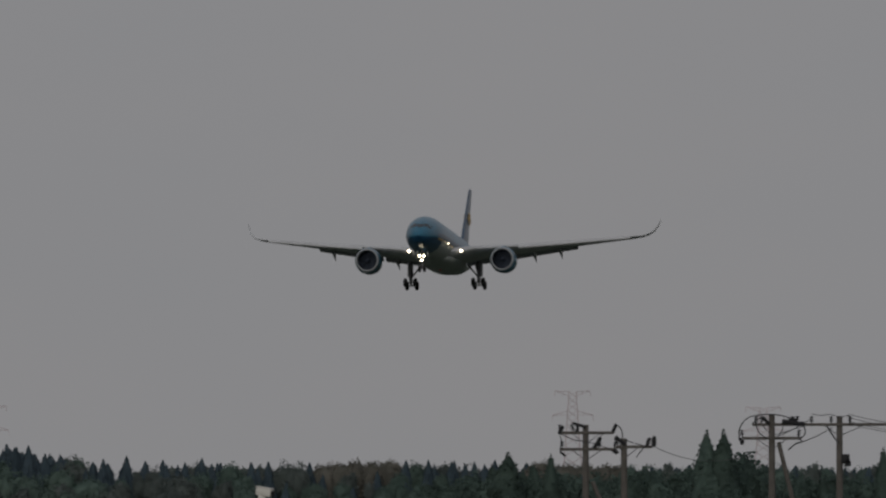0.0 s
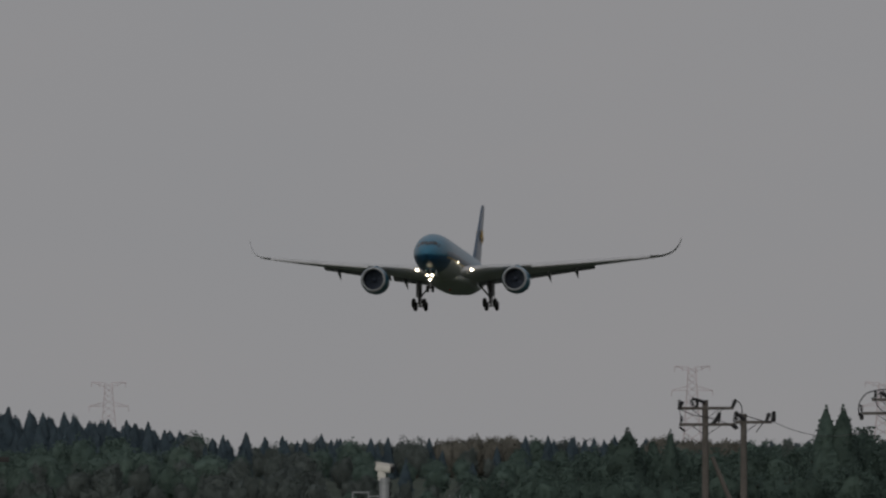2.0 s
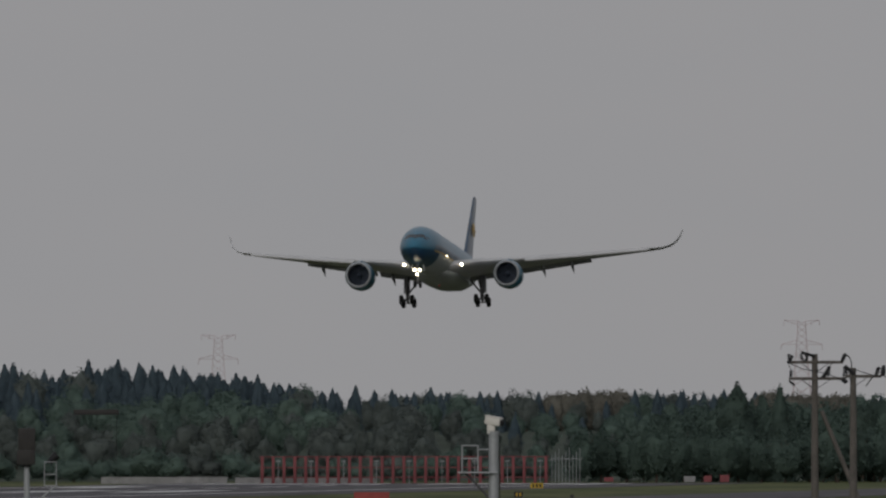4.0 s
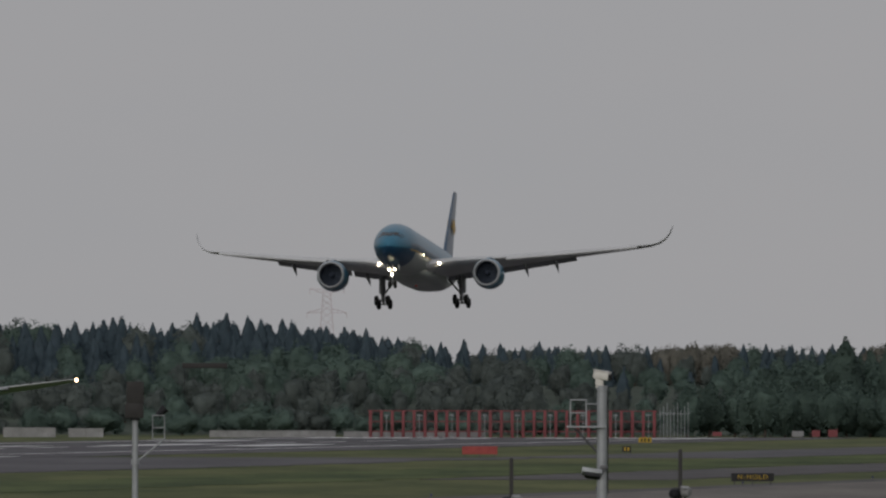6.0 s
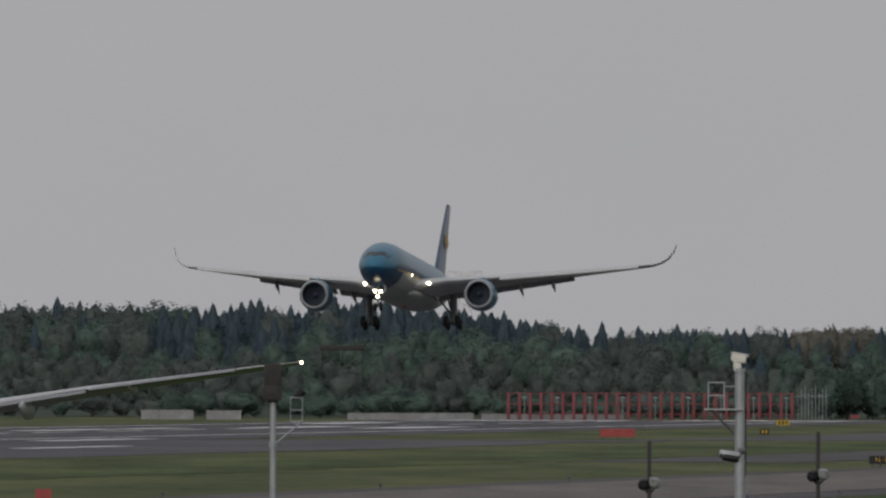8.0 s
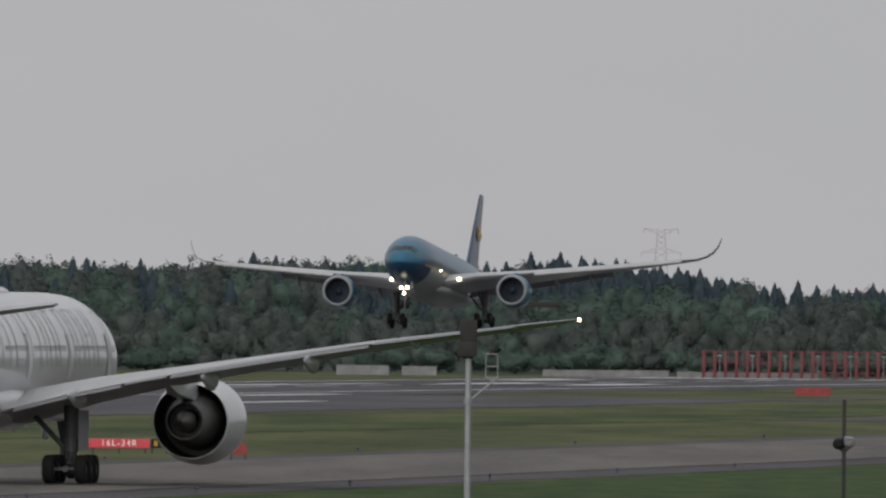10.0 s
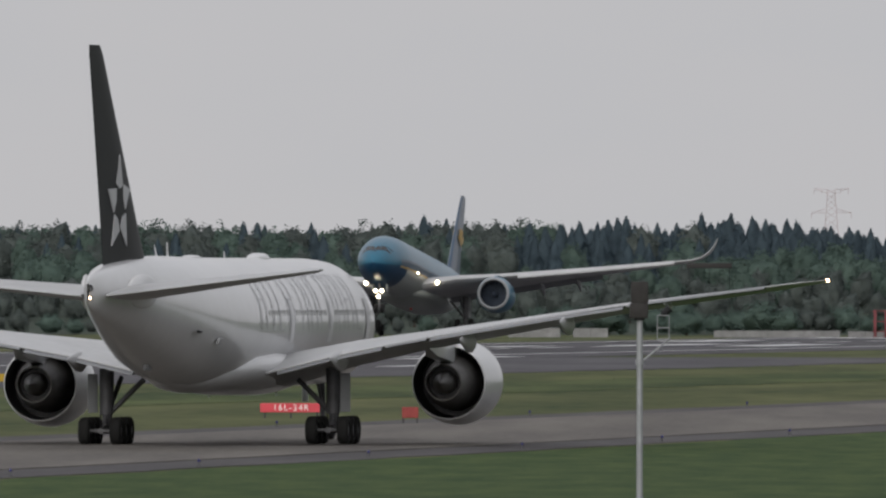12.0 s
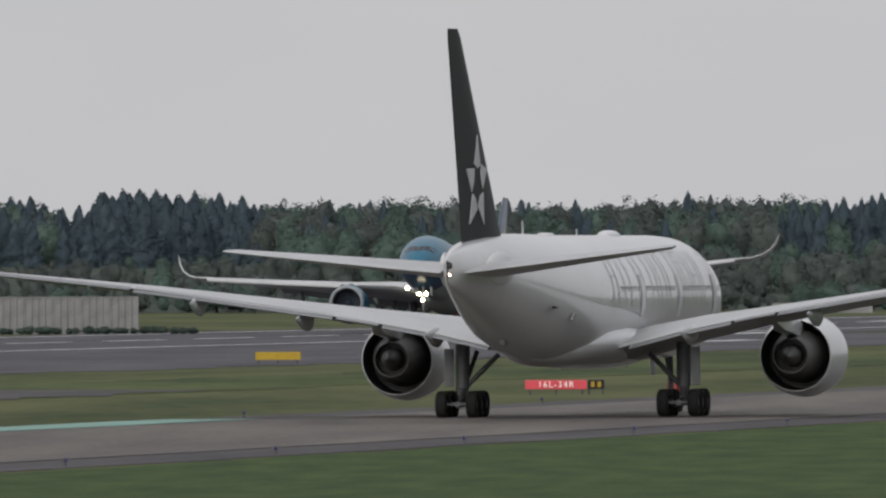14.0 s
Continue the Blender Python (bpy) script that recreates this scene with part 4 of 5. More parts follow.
# ---- airfield furniture ----


def localizer():
    """A long frame of orange-red posts, with grey antenna arms behind the posts."""
    base = field(495, 1.8)
    t = thing("localizer_antenna", Matrix.Translation(base) @ pose(0, 0, 0, 0, 0, -HEADING), "long orange-red localizer antenna array beyond the runway end", "antenna array")
    for k in range(27):
        x = -20.3 + 40.6 * k / 26
        p = part("post", add_box(box((x, 0, 1.95), (0.42, 0.3, 3.9), bevel=0.05), (x, 0, 0.05), (0.9, 0.6, 0.1)), M_ARRAYRED, t)
        if k % 3 == 1:
            part("antenna_arm", add_rod(add_rod(rod((x + 0.8, -0.5, 0), (x + 0.8, -0.5, 3.4), 0.05, sides=6), (x + 0.45, -0.5, 3.2), (x + 1.15, -0.5, 3.2), 0.07, sides=6), (x + 0.8, -0.1, 2.7), (x + 0.8, -1.0, 2.7), 0.04, sides=6), M_STEEL, p, "grey antenna arm")
    for z in (3.82, 2.3, 0.9):
        part("rail", box((0, 0.22, z), (41.4, 0.12, 0.14)), M_ARRAYRED, t)
    for k in range(9):
        part("side_mast", add_rod(rod((20.9 + k * 0.5, 2, 0), (20.9 + k * 0.5, 2, 4.0 + 0.5 * (k % 3)), 0.05, sides=6), (20.7 + k * 0.5, 2, 3.3), (21.3 + k * 0.5, 2, 3.6), 0.04, sides=6), M_STEEL, t)


def board(name, gx, d, w, h, mat, label, words="", wmat=None, size=0.5, bars=0, legs=3):
    """A low guidance sign facing the tripod, d under the horizon."""
    y = EYE.z * LENS / d
    x = (gx + 1000) / LENS * y
    t = thing(name, pose(x, y, 0.0), label, "airfield sign")
    part("panel", box((0, 0, 0.32 + h / 2), (w, 0.25, h), bevel=0.03), mat, t, smooth=False)
    for k in range(legs):
        xx = (k / (legs - 1) - 0.5) * w * 0.85
        part("leg", rod((xx, 0, -0.1), (xx, 0, 0.36), 0.05, sides=8), M_DARKSTEEL, t)
    if words:
        cu = bpy.data.curves.new("lettering", "FONT")
        cu.body, cu.size, cu.align_x, cu.align_y, cu.extrude = words, size, "CENTER", "CENTER", 0.01
        cu.space_character = 1.25
        ob = new("lettering", cu)
        cu.materials.append(wmat)
        ob.parent = t
        ob.matrix_basis = pose(0, -0.14, 0.32 + h / 2, 90, 0, 0)
        dg = bpy.context.evaluated_depsgraph_get()
        me = bpy.data.meshes.new_from_object(ob.evaluated_get(dg))
        mo = new("lettering", me)
        mo.parent = t
        mo.matrix_basis = pose(0, -0.14, 0.32 + h / 2, 90, 0, 0)
        bpy.data.objects.remove(ob)
        mo.name = "lettering"
        bpy.data.curves.remove(cu)
    for k in range(bars):
        xx = ((k + 0.5) / bars - 0.5) * w * 0.8
        part("lettering_bar", box((xx, -0.135, 0.32 + h / 2), (w * 0.8 / bars * 0.55, 0.02, h * 0.6)), wmat, t, smooth=False)
    return t


def camera_pole():
    """A steel pole with a surveillance camera, a ladder cage, a floodlight and its arm."""
    y = 520.0
    c = toward(-316.7, -443, y)
    t = thing("camera_pole", pose(c.x, y, 0), "grey steel pole with a cream surveillance camera and a caged platform", "camera pole")
    k = y / LENS
    top = 7.8 - 8 * k
    part("pole", rod((0, 0, -0.2), (0, 0, top), 0.155, 0.125, 20), M_STEEL, t)
    part("collar", rod((0, 0, top - 0.05), (0, 0, top + 0.05), 0.15), M_STEEL, t)
    tip = pose(0, 0, 0, 0, 9, -25)
    h = part("camera_housing", box((0.0, -0.04, top + 0.30), (0.42, 0.22, 0.2), tip, 0.03), M_CREAM, t, "cream weatherproof camera housing")
    part("sun_shield", box((0.01, -0.04, top + 0.415), (0.44, 0.23, 0.02), tip, 0.008), M_CREAM, h)
    part("lens_window", box((0.165, -0.14, top + 0.265), (0.16, 0.12, 0.15), tip, 0.01), M_BLACK, h, "dark camera window")
    part("pan_base", add_box(rod((-0.06, 0, top), (-0.06, 0, top + 0.2), 0.11, 0.09, 14), (-0.07, 0, top + 0.16), (0.2, 0.2, 0.16)), M_CREAM, t)
    z1, z0 = 7.8 - 30 * k, 7.8 - 76 * k
    x0, x1 = -56 * k, -28 * k
    for yy in (-0.2, 0.2):
        loop = bmesh.new()
        for a, b in (((x0, z0), (x0, z1)), ((x0, z1), (x1, z1)), ((x1, z1), (x1, z0)), ((x0, (z0 + z1) / 2), (x1, (z0 + z1) / 2))):
            add_rod(loop, (a[0], yy, a[1]), (b[0], yy, b[1]), 0.018, sides=6)
        part("cage_frame", loop, M_STEEL, t, "tubular steel cage frame")
    for x in (x0, x1):
        part("cage_tie", rod((x, -0.2, z1), (x, 0.2, z1), 0.018, sides=6), M_STEEL, t)
    part("cage_stay", rod((x1, 0.2, z1 - 0.1), (-0.1, 0, z1 - 0.1), 0.018, sides=6), M_STEEL, t)
    part("platform", box(((x0 + 0) / 2, 0, z0 - 0.02), (abs(x0) + 0.2, 0.46, 0.04)), M_STEEL, t)
    part("brace", rod((x0 + 0.05, 0, z0), (-0.1, 0, z0 - 0.68), 0.03), M_DARKSTEEL, t)
    f = part("floodlight", box((-0.26, -0.1, 7.8 - 158 * k), (0.52, 0.36, 0.13), pose(0, 0, 0, -18, 8, 0), 0.03), M_STEEL, t, "hooded floodlight")
    part("glass", box((-0.24, -0.16, 7.8 - 165 * k), (0.40, 0.28, 0.08), pose(0, 0, 0, -18, 8, 0), 0.02), M_BLACK, f)
    part("bracket", rod((-0.2, 0, 7.8 - 164 * k), (0.0, 0, 7.8 - 178 * k), 0.04), M_DARKSTEEL, f)
    part("junction_box", box((0.05, -0.16, 7.8 - 150 * k), (0.2, 0.12, 0.12), bevel=0.015), M_DARKSTEEL, t)
    part("cable", rod((0.15, -0.05, 5.0), (0.15, -0.02, top - 0.3), 0.015, sides=6), M_BLACK, t)


def cabinet_pole():
    """A thin pole with a brown cabinet on top and a side arm that carries a small caged spotlight."""
    y = 500.0
    k = y / LENS
    c = toward(-1143.0, -443, y)
    t = thing("cabinet_pole", pose(c.x, y, 0), "thin grey pole with a brown cabinet and a spotlight arm", "equipment pole")
    top = 7.8 - 58 * k
    part("pole", rod((0, 0, -0.2), (0, 0, top), 0.085, 0.07, 16), M_STEEL, t)
    part("cabinet", box((0.0, 0, 7.8 - 18 * k), (0.42, 0.3, 0.54), bevel=0.02), M_BOX, t, "brown metal cabinet")
    part("lower_cabinet", box((-0.02, 0, 7.8 - 50 * k), (0.45, 0.34, 0.36), bevel=0.02), M_BOX, t)
    part("cap", rod((0, 0, top - 0.12), (0, 0, top + 0.02), 0.13), M_BLACK, t)
    part("clamp", rod((0, 0, 7.8 - 146 * k), (0, 0, 7.8 - 136 * k), 0.11), M_STEEL, t)
    part("arm", rod((0.02, 0, 7.8 - 142 * k), (54 * k, 0, 7.8 - 98 * k), 0.025), M_STEEL, t)
    bm = bmesh.new()
    for x in (31 * k, 52 * k):
        for yy in (-0.12, 0.12):
            add_rod(bm, (x, yy, 7.8 - 100 * k), (x, yy, 7.8 - 58 * k), 0.012, sides=6)
    for z in (-100, -80, -58):
        for yy in (-0.12, 0.12):
            add_rod(bm, (31 * k, yy, 7.8 + z * k), (52 * k, yy, 7.8 + z * k), 0.012, sides=6)
    part("cage", bm, M_STEEL, t, "small steel cage")
    s = part("spotlight", add_rod(rod((40 * k, 0, 7.8 - 58 * k), (54 * k, 0, 7.8 - 45 * k), 0.07, 0.11, 14), (36 * k, 0, 7.8 - 60 * k), (42 * k, 0, 7.8 - 56 * k), 0.03), M_BLACK, t, "black tilted spotlight")
    part("spotlight_foot", rod((44 * k, 0, 7.8 - 64 * k), (44 * k, 0, 7.8 - 52 * k), 0.02), M_BLACK, s)


def lamp_post(gx, top, mid):
    """A short dark post with two round lamp heads side by side."""
    y = 640.0
    k = y / LENS
    c = toward(gx, -443, y)
    t = thing("lamp_post", pose(c.x, y, 0), "dark post with one black and one pale round lamp head", "lamp post", "twin lamp posts")
    part("post", box((0, 0, (7.8 - top * k) / 2 - 0.1), (0.12, 0.12, 7.8 - top * k + 0.2), bevel=0.02), M_BOX, t)
    z = 7.8 - mid * k
    for side, mat, drop in ((-1, M_BLACK, 0.0), (1, M_CONCRETE, -0.05)):
        c = (side * 0.16, -0.08, z - drop)
        bm = turned([(-0.2, 0.02), (-0.19, 0.10), (-0.12, 0.16), (0.0, 0.185), (0.12, 0.16), (0.19, 0.10), (0.2, 0.02)], (0, 0, 0), sides=20)
        bmesh.ops.transform(bm, matrix=Matrix.Translation(c) @ pose(0, 0, 0, 12, 0, side * 38), verts=bm.verts)
        h = part("lamp_head", bm, mat, t, "round lamp head")
        part("bracket", rod((side * 0.16, 0, z - 0.12), (0, 0, z - 0.3), 0.03), M_BLACK, h)
        part("visor", box((c[0], c[1] - 0.12, c[2] + 0.13), (0.26, 0.24, 0.03), pose(0, 0, 0, 20, 0, side * 20), 0.01), mat, h)


def utility_pole(gx, top, y, arms, strut=None, label="weathered concrete utility pole with steel crossarms and insulators"):
    """arms: (height over the horizon, left reach, right reach, insulator spots), in small angles."""
    k = y / LENS
    c = toward(gx, -443, y)
    t = thing("utility_pole", pose(c.x, y, 0), label, "utility pole", "utility poles")
    part("pole", rod((0, 0, -0.3), (0, 0, 7.8 + top * k), 0.23, 0.155, 14), M_POLE, t)
    for z, a, b, spots in arms:
        arm = part("crossarm", add_box(box(((a + b) / 2 * k, -0.16, 7.8 + z * k), ((b - a) * k, 0.10, 0.15), bevel=0.01), ((a + b) / 2 * k, 0.16, 7.8 + z * k), ((b - a) * k, 0.10, 0.15)), M_STEEL if z < 0 else M_POLE, t, "steel crossarm")
        for x, lean in spots:
            bm = bmesh.new()
            p0 = Vector((x * k, -0.16, 7.8 + z * k))
            d = Vector((lean * 0.25, 0, 0.42))
            add_rod(bm, p0, p0 + d, 0.03, sides=6)
            for q in (0.35, 0.6, 0.85):
                add_rod(bm, p0 + d * q, p0 + d * (q + 0.16), 0.12, 0.07, 10)
            part("insulator", bm, M_BLACK, arm, "dark stacked insulator")
        if b - a > 60:
            part("arm_brace", add_rod(rod((a * 0.55 * k, -0.1, 7.8 + z * k), (0, -0.12, 7.8 + (z - 20) * k), 0.02, sides=6), (b * 0.55 * k, -0.1, 7.8 + z * k), (0, -0.12, 7.8 + (z - 20) * k), 0.02, sides=6), M_DARKSTEEL, arm)
    if strut:
        part("strut", rod((strut[0] * k, 0.2, -0.3), (strut[1] * k, 0.0, 7.8 + strut[2] * k), 0.16, 0.11, 12), M_POLE, t, "leaning concrete strut")
    return t


def wire(a, b, sag, r=0.014):
    """A sagging cable from a to b."""
    a, b = Vector(a), Vector(b)
    bm = bmesh.new()
    pts = []
    for k in range(13):
        q = k / 12
        p = a.lerp(b, q)
        p.z -= sag * 4 * q * (1 - q)
        pts.append(p)
    side = Vector((0, 1, 0))
    rings = []
    for i, p in enumerate(pts):
        d = (pts[min(i + 1, 12)] - pts[max(i - 1, 0)]).normalized()
        u = d.cross(side).normalized() if abs(d.dot(side)) < 0.99 else Vector((1, 0, 0))
        v = d.cross(u)
        rings.append([p + (u * math.cos(h) + v * math.sin(h)) * r for h in (0, 1.57, 3.14, 4.71)])
    add_loft(bm, rings)
    return tagged(finish("power_cable", bm, M_BLACK), "thin black sagging power cable between poles", "cable", "power cables")


def pylon(gx, top, width, y, kinds=0):
    """A lattice power pylon; its foot is lost behind the woods."""
    k = y / LENS
    c = toward(gx, -443, y)
    base = hill_height(y)
    H = 7.8 + top * k - base
    t = thing("power_pylon", pose(c.x, y, base), "red and white lattice power pylon beyond the woods, paled by haze in its colour", "pylon", "power pylons")
    legs = [(sx, sy) for sx in (-1, 1) for sy in (-1, 1)]
    wide = lambda z: (0.42 + 0.75 * (1 - z / H) ** 1.2) * width * k * 0.26
    r = 0.09
    levels = [H * q for q in (0, 0.16, 0.30, 0.42, 0.53, 0.63, 0.72, 0.80, 0.87, 0.94, 1.0)]
    for sx, sy in legs:
        bm = bmesh.new()
        for z0, z1 in zip(levels, levels[1:]):
            add_rod(bm, (sx * wide(z0), sy * wide(z0), z0), (sx * wide(z1), sy * wide(z1), z1), r, sides=5)
        part("leg", bm, M_PYLON, t)
    for z0, z1 in zip(levels, levels[1:]):
        bm = bmesh.new()
        for (ax, ay), (bx, by) in (((-1, -1), (1, -1)), ((1, -1), (1, 1)), ((1, 1), (-1, 1)), ((-1, 1), (-1, -1))):
            add_rod(bm, (ax * wide(z0), ay * wide(z0), z0), (bx * wide(z1), by * wide(z1), z1), r * 0.6, sides=4)
            add_rod(bm, (bx * wide(z0), by * wide(z0), z0), (ax * wide(z1), ay * wide(z1), z1), r * 0.6, sides=4)
        part("lattice_panel", bm, M_PYLON, t)
    for z, reach, drop in ((H, 0.5 * width * k, -0.2), (H - 34 * k, 0.58 * width * k, 1.0)):
        for side in (-1, 1):
            bm = bmesh.new()
            w = wide(min(z, H))
            for sy in (-1, 1):
                add_rod(bm, (side * w, sy * w, z), (side * reach, 0, z - drop + (0.1 if drop > 0 else 0)), r * 0.9, sides=5)
                add_rod(bm, (side * w, sy * w, z - 0.9), (side * reach, 0, z - drop), r * 0.8, sides=5)
            add_rod(bm, (side * reach * 0.55, 0, z - drop * 0.5 - 0.1), (side * reach * 0.55, 0, z - 0.9), r * 0.6, sides=4)
            a = part("crossarm", bm, M_PYLON, t)
            part("insulator_string", rod((side * reach, 0, z - drop), (side * reach * 1.02, 0, z - drop - 1.2), 0.07, sides=6), M_PYLON, a)
    return t


def edge_light(s, o, mat):
    p = field(s, o)
    t = thing("taxiway_light", pose(p.x, p.y, 0.0), "small blue taxiway edge light on a short stem", "edge light", "taxiway edge lights")
    part("stem", add_rod(rod((0, 0, -0.05), (0, 0, 0.2), 0.05, 0.04, 10), (0, 0, 0.0), (0, 0, 0.05), 0.12, sides=12), M_DARKSTEEL, t)
    part("lens", turned([(0.2, 0.07), (0.25, 0.08), (0.31, 0.06), (0.34, 0.02)], (0, 0, 0), "Z", 12), mat, t, "blue glass lens")


def noise_wall():
    """A grey ribbed blast wall in bays on a kerb."""
    y = 2190.0
    for k in range(7):
        gx = -2830 + k * 51
        c = toward(gx, -443, y)
        t = thing("blast_wall_bay", pose(c.x, y, 0), "tall grey ribbed concrete blast wall bay", "blast wall", "blast wall bays")
        part("panel", box((0, 0, 1.95), (3.02, 0.3, 3.9), bevel=0.03), M_CONCRETE, t, smooth=False)
        for q in (-1.44, -0.72, 0.0, 0.72):
            part("rib", box((q, -0.24, 1.95), (0.16, 0.3, 3.8), bevel=0.02), M_CONCRETE, t, smooth=False)
        part("coping", box((0, 0, 3.95), (3.04, 0.6, 0.12)), M_CONCRETE, t, smooth=False)


def shelter():
    """A dark flat-roofed shelter on posts that looks out of the wood."""
    y = 3150.0
    c = toward(-1020, -443, y)
    t = thing("shelter", pose(c.x, y, hill_height(y)), "dark flat-roofed shelter on posts among trees", "shelter")
    z = 7.8 + 30 / LENS * y - hill_height(y)
    part("roof", box((0, 0, z), (6.9, 3.0, 0.8), bevel=0.08), M_BOX, t)
    for x in (-3.1, 0, 3.1):
        part("post", rod((x, 1.2, -0.3), (x, 1.2, z), 0.03), M_BLACK, t)


def low_wall(gx, d, w, h, label="low weathered concrete wall at the field's edge"):
    y = EYE.z * LENS / d
    c = toward(gx, -443, y)
    t = thing("concrete_wall", pose(c.x, y, 0), label, "wall", "low walls")
    n = max(1, int(w / 2.4))
    for k in range(n):
        x = (k + 0.5) / n * w - w / 2
        part("panel", box((x, 0, h / 2), (w / n - 0.03, 0.2, h), bevel=0.02), M_CONCRETE, t, smooth=False)
    part("coping", box((0, 0, h + 0.05), (w, 0.3, 0.1)), M_CONCRETE, t, smooth=False)


localizer()
board("guidance_sign", -50, 181, 3.25, 0.62, M_BLACK, "black airfield sign with yellow letters", "N-HOLD", M_SIGNYEL, 0.52)
board("guidance_sign", -240.5, 110, 1.65, 0.62, M_SIGNYEL, "small yellow airfield sign with dark bars", "", M_BLACK, bars=3, legs=2)
board("guidance_sign", -273, 127, 0.95, 0.62, M_BLACK, "small black airfield sign with yellow bars", "", M_SIGNYEL, bars=2, legs=2)
board("marker_board", -533, 132, 3.7, 0.85, M_RED, "plain orange-red marker board on the grass", legs=3)
board("guidance_sign", -1760, 240, 3.55, 0.52, M_SIGNRED, "red airfield sign with white runway numbers", "16L-34R", M_SIGNWHITE, 0.50)
board("guidance_sign", -1689, 239.5, 0.95, 0.52, M_BLACK, "small black airfield sign with yellow bars", "", M_SIGNYEL, bars=2, legs=2)
board("marker_board", -1549, 250, 0.9, 0.6, M_RED, "small orange-red marker box on the grass", legs=2)
board("guidance_sign", -2252, 184, 3.4, 0.6, M_SIGNYEL, "yellow airfield sign on the grass", legs=3)
board("marker_board", -113, 98, 1.3, 0.6, M_ARRAYRED, "small orange-red marker box on the grass", legs=2)
board("marker_board", 62, 99, 1.1, 0.9, M_ARRAYRED, "small orange-red marker box on the grass", legs=2)
board("marker_board", 92, 99, 1.3, 1.0, M_ARRAYRED, "small orange-red marker box on the grass", legs=2)
board("equipment_box", 30, 99, 1.6, 0.8, M_CONCRETE, "low pale grey equipment box on short legs in the grass", legs=2)
camera_pole()
cabinet_pole()
lamp_post(-477, 133, 211)
lamp_post(-178, 117, 195)
pa = utility_pole(252, 131.5, 1060.0, ((117, -48, 50, ((-46, 0), (-20, -0.6), (48, 0.6))), (88, -46, 55, ((-42, 0), (22, 0.4), (50, 0.4)))), (140, 12, 31))
pb = utility_pole(320, 107, 1040.0, ((92, -14, 50, ((-10, -0.6), (41, 0.3), (49, 0.3))),))
pc = utility_pole(582, 148, 1040.0, ((131, -34, 118, ((-28, 0), (-18, 0), (42, 0.4))), (107, -52, 52, ((-52, -0.3), (46, 0.3)))), (105, 12, 100))
pd = utility_pole(702, 146, 1060.0, ((131, -54, 84, ((-50, 0), (-15, 0), (18, 0))),))


def strung(g0, h0, y0, g1, h1, y1, sag, r=0.016):
    wire(toward(g0, HORIZON + h0, y0), toward(g1, HORIZON + h1, y1), sag, r)


def jumper(pole, y, spots, r, name="jumper_loop"):
    """A bent lead on a pole, through spots given by direction and height over the horizon."""
    k = y / LENS
    x0 = pole.matrix_basis.translation.x
    pts = [Vector(((g + 1000) * k - x0, -0.25, 7.8 + h * k)) for g, h in spots]
    ends = [pts[0] * 2 - pts[1], *pts, pts[-1] * 2 - pts[-2]]
    path = []
    for a, b, c, d in zip(ends, ends[1:], ends[2:], ends[3:]):
        for q in (0.0, 0.2, 0.4, 0.6, 0.8):
            path.append(0.5 * (2 * b + (c - a) * q + (2 * a - 5 * b + 4 * c - d) * q * q + (3 * b - a - 3 * c + d) * q ** 3))
    path.append(pts[-1])
    rings = []
    for i, p in enumerate(path):
        d = (path[min(i + 1, len(path) - 1)] - path[max(i - 1, 0)]).normalized()
        u = d.cross(Vector((0, 1, 0))).normalized()
        rings.append([p + (u * math.cos(h) + Vector((0, 1, 0)) * math.sin(h)) * r for h in (0, 1.05, 2.09, 3.14, 4.19, 5.24)])
    return part(name, add_loft(bmesh.new(), rings), M_BLACK, pole, "black insulated lead")


# leads and tension insulators of the first pair of poles
for spots, r in (([(204, 115), (208, 121), (212, 129)], 0.09), ([(234, 119), (238, 124), (236, 131)], 0.07), ([(228, 134), (240, 131), (252, 127)], 0.08),
                 ([(300, 118), (303, 126), (307, 132)], 0.09), ([(306, 132), (314, 124), (317, 112), (314, 98), (306, 88)], 0.028), ([(266, 90), (272, 98), (278, 109)], 0.10),
                 ([(205, 116), (216, 111), (234, 104), (252, 102)], 0.02), ([(206, 84), (211, 80), (216, 76)], 0.06), ([(206, 112), (209, 102), (206, 88)], 0.02),
                 ([(252, 101), (270, 97), (290, 90), (300, 84)], 0.02), ([(286, 118), (276, 108), (264, 92), (254, 84)], 0.02), ([(300, 86), (306, 83), (308, 80)], 0.11)):
    jumper(pa, 1060.0, spots, r)
for spots, r in (([(304, 110), (312, 104), (322, 96)], 0.10), ([(360, 94), (363, 102), (366, 108)], 0.08), ([(373, 93), (374, 102), (373, 111)], 0.09),
                 ([(322, 104), (340, 98), (360, 93), (375, 93)], 0.022), ([(356, 92), (349, 84), (342, 74)], 0.025)):
    jumper(pb, 1040.0, spots, r)
# the great loop over the second pair
for spots, r in (([(524, 106), (524, 122), (534, 139), (552, 147), (582, 149), (606, 145), (626, 136), (639, 126), (640, 114), (632, 106)], 0.03),
                 ([(552, 140), (554, 128), (560, 116), (574, 106)], 0.025), ([(546, 132), (556, 140), (568, 146)], 0.022), ([(600, 137), (614, 135), (626, 133), (640, 132)], 0.12),
                 ([(614, 138), (618, 142), (622, 137)], 0.11), ([(590, 106), (600, 122), (606, 138)], 0.02), ([(596, 112), (618, 122), (650, 140)], 0.02),
                 ([(524, 107), (530, 100), (526, 97)], 0.09), ([(628, 106), (636, 101), (624, 97), (610, 86)], 0.035), ([(630, 98), (660, 110), (690, 126)], 0.022),
                 ([(566, 144), (572, 137), (578, 132)], 0.09)):
    jumper(pc, 1040.0, spots, r)
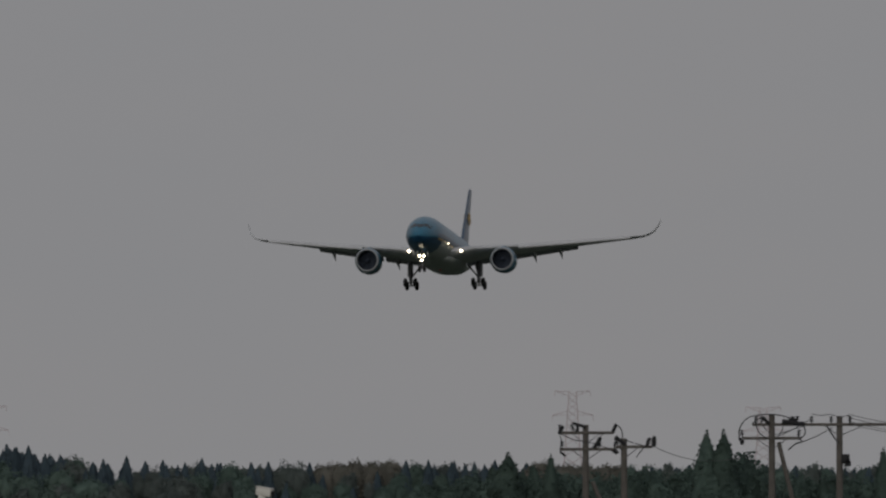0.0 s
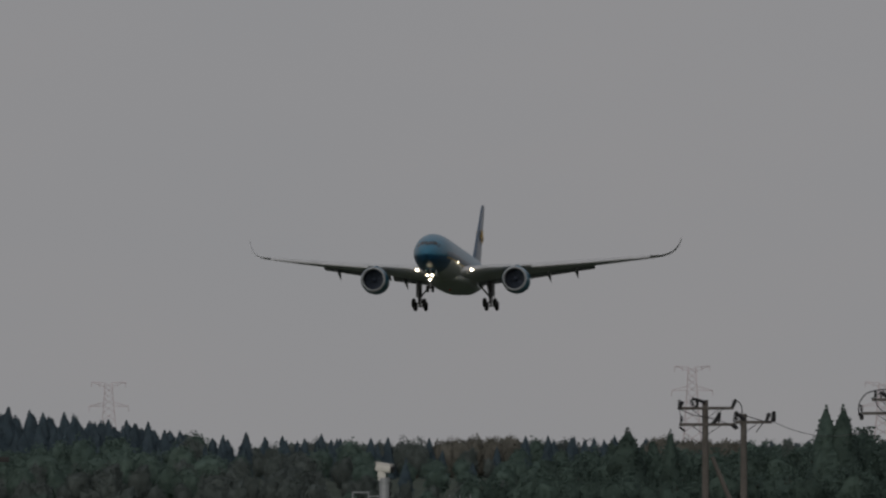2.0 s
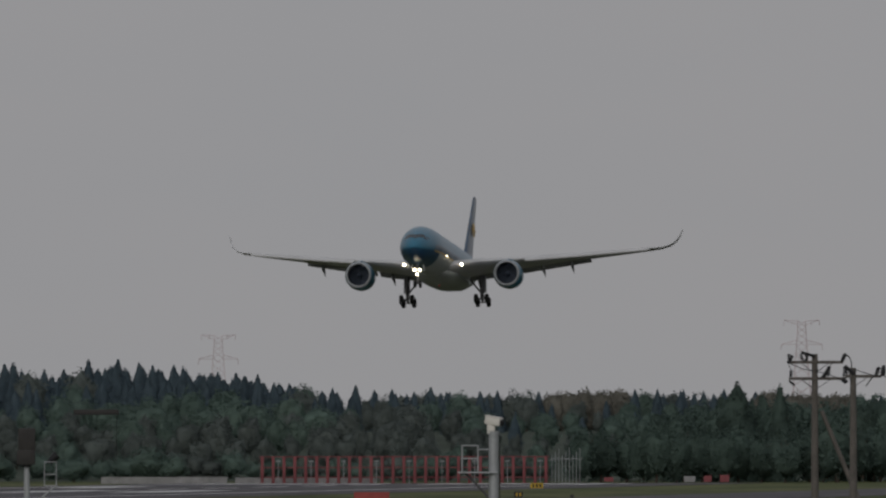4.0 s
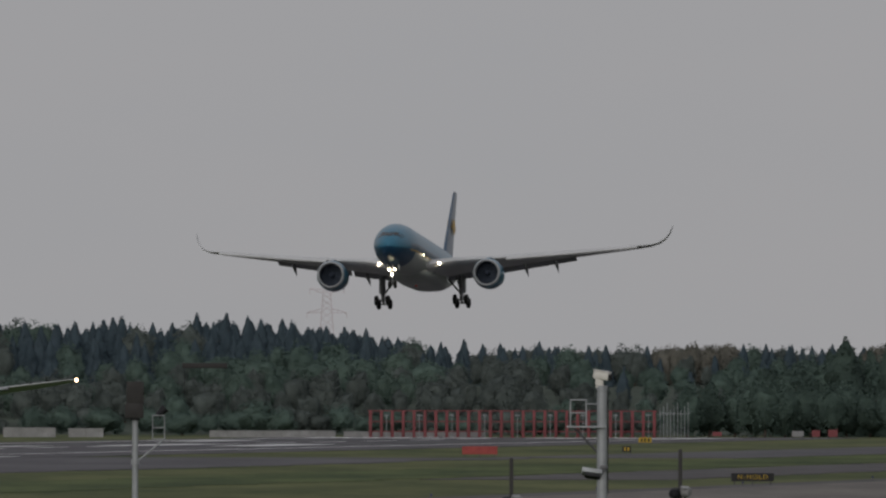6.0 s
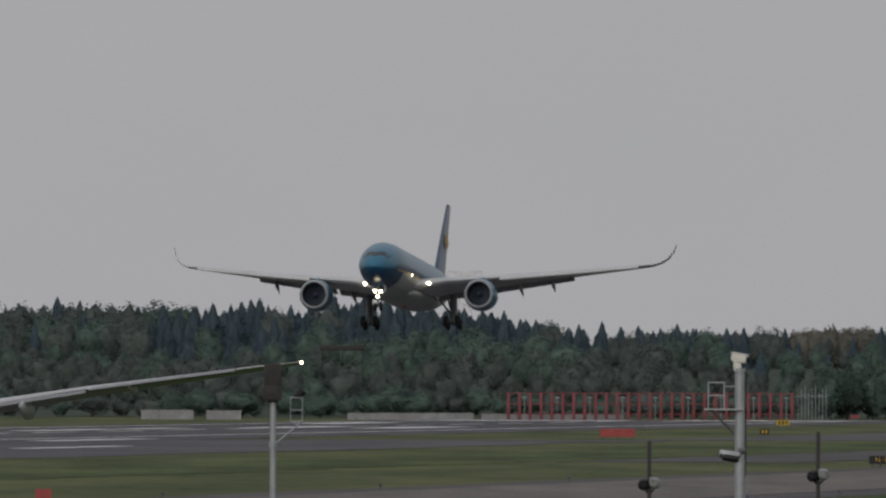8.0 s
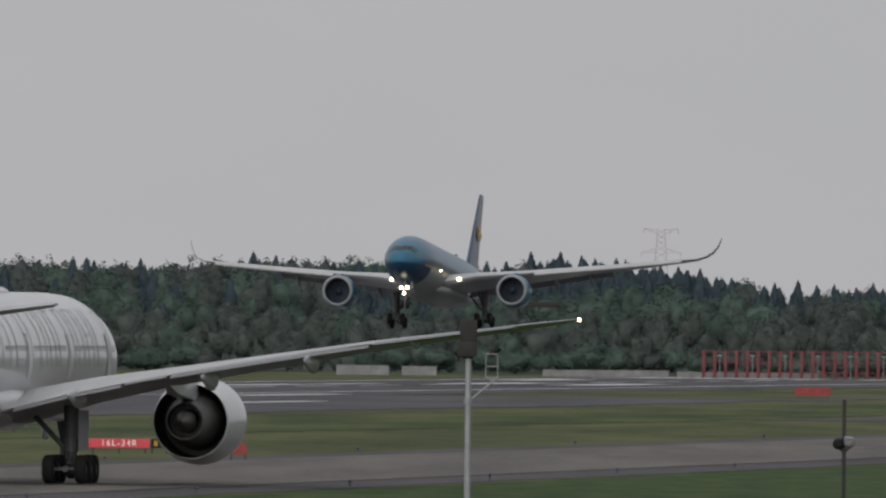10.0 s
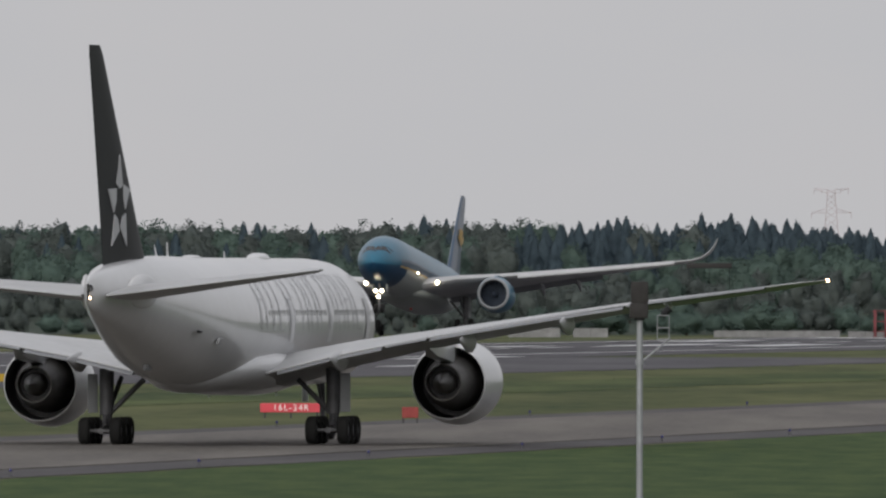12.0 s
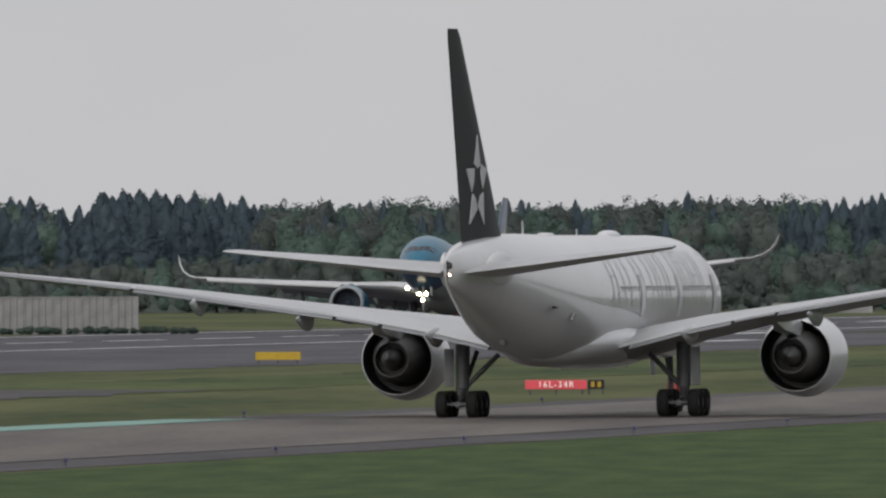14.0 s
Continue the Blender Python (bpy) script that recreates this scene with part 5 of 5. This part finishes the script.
for spots, r in (([(680, 128), (688, 114), (700, 98)], 0.04), ([(652, 150), (668, 147), (686, 149), (702, 144), (720, 148)], 0.018)):
    jumper(pd, 1060.0, spots, r)
part("switch_box", add_box(box((0.3, -0.1, 7.8 + 70 * 1060 / LENS), (0.42, 0.3, 0.5), bevel=0.04), (0.42, -0.1, 7.8 + 62 * 1060 / LENS), (0.3, 0.3, 0.3)), M_BLACK, pd, "dark switch box on the pole")
strung(370, 94, 1040, 535, 76, 1090, 0.5)
for h in (149, 143, 136, 132):
    strung(720, h, 1060, 900, h - 16, 1010, 0.25)
pylon(229, 190, 62, 4600)
pylon(-804, 165, 60, 4720)
pylon(567, 161, 62, 4780)
for k in range(-5, 26):
    s = -1590 + k * 46.0
    edge_light(s, 223.6, M_BLUELENS)
    if k % 2 == 0:
        edge_light(s + 7, 188.4, M_BLUELENS)
noise_wall()
shelter()
low_wall(-1330, 97, 7.5, 1.3)
low_wall(-1230, 97, 5.0, 1.2)
low_wall(-900, 97, 18.0, 0.9)
low_wall(-650, 97, 20.0, 0.8)


# ---- what moves ----

# seconds, height of the engines' axis, offset from the runway's line, pitch, bank
APPROACH = [
    (0.0, 44.92, 6.1, 4.5, 0.9), (0.5, 42.94, 6.1, 4.5, 0.9), (1.0, 40.75, 6.1, 4.5, 0.8), (1.5, 38.75, 6.2, 4.6, 0.6), (2.0, 36.73, 6.25, 4.6, 0.6), (2.5, 34.81, 6.3, 4.6, 0.7), (3.0, 33.11, 6.3, 4.7, 0.8),
    (5.5, 23.86, 6.8, 4.8, 1.6), (6.0, 22.23, 6.85, 4.8, 1.4), (6.5, 20.83, 6.9, 4.8, 1.0), (7.0, 19.39, 6.9, 4.6, 0.5), (7.5, 17.91, 6.8, 4.4, 0.3), (8.0, 16.59, 6.8, 4.3, 0.8),
    (10.5, 9.81, 6.7, 4.2, 1.5), (11.0, 8.52, 6.5, 4.3, 1.9), (11.5, 7.32, 6.4, 4.4, 1.8), (12.0, 6.15, 6.2, 4.8, 1.2), (12.5, 5.6, 6.0, 5.4, 0.6), (13.0, 4.6, 5.8, 5.5, 0.8), (13.5, 3.95, 5.5, 5.5, 1.5), (14.0, 3.3, 5.4, 5.4, 2.3)]


def motions():
    rows = []
    for t, z, o, pitch, bank in APPROACH:
        s = (3219 - 73 * t - RUN_O.y) / RUN_U.y
        p = field(s, o + 0.4)
        p.z = z - 3.3 - 10.6 * math.sin(radians(pitch))
        rows.append((t, Matrix.Translation(p) @ pose(0, 0, 0, 0, 0, 180 - HEADING + float(np.interp(t, [0.0, 8.0, 12.3, 14.0], [-0.75, -0.65, -0.25, 0.9]))) @ pose(0, 0, 0, 0, bank - 0.5, 0) @ pose(0, 0, 0, pitch, 0, 0)))
    walk(blue_jet, rows)
    for leg in blue_jet.children:
        if leg.name.startswith("main_gear_strut"):
            walk(leg, [(0.0, pose(0, 0, 0)), (12.8, pose(0, 0, 0)), (13.0, pose(0, 0, 0.05)), (13.5, pose(0, 0, 0.42)), (14.0, pose(0, 0, 0.98))])
    rows = []
    for t in (0.0, 3.5, 7.0, 10.5, 14.0):
        p = field(-1408.2 + 13.25 * (t - 14.0), 206.4)
        p.z = 0.07
        rows.append((t, Matrix.Translation(p) @ pose(0, 0, 0, 0, 0, -HEADING) @ pose(0, 0, 0, 0, -0.35, 0)))
    walk(white_jet, rows)


motions()
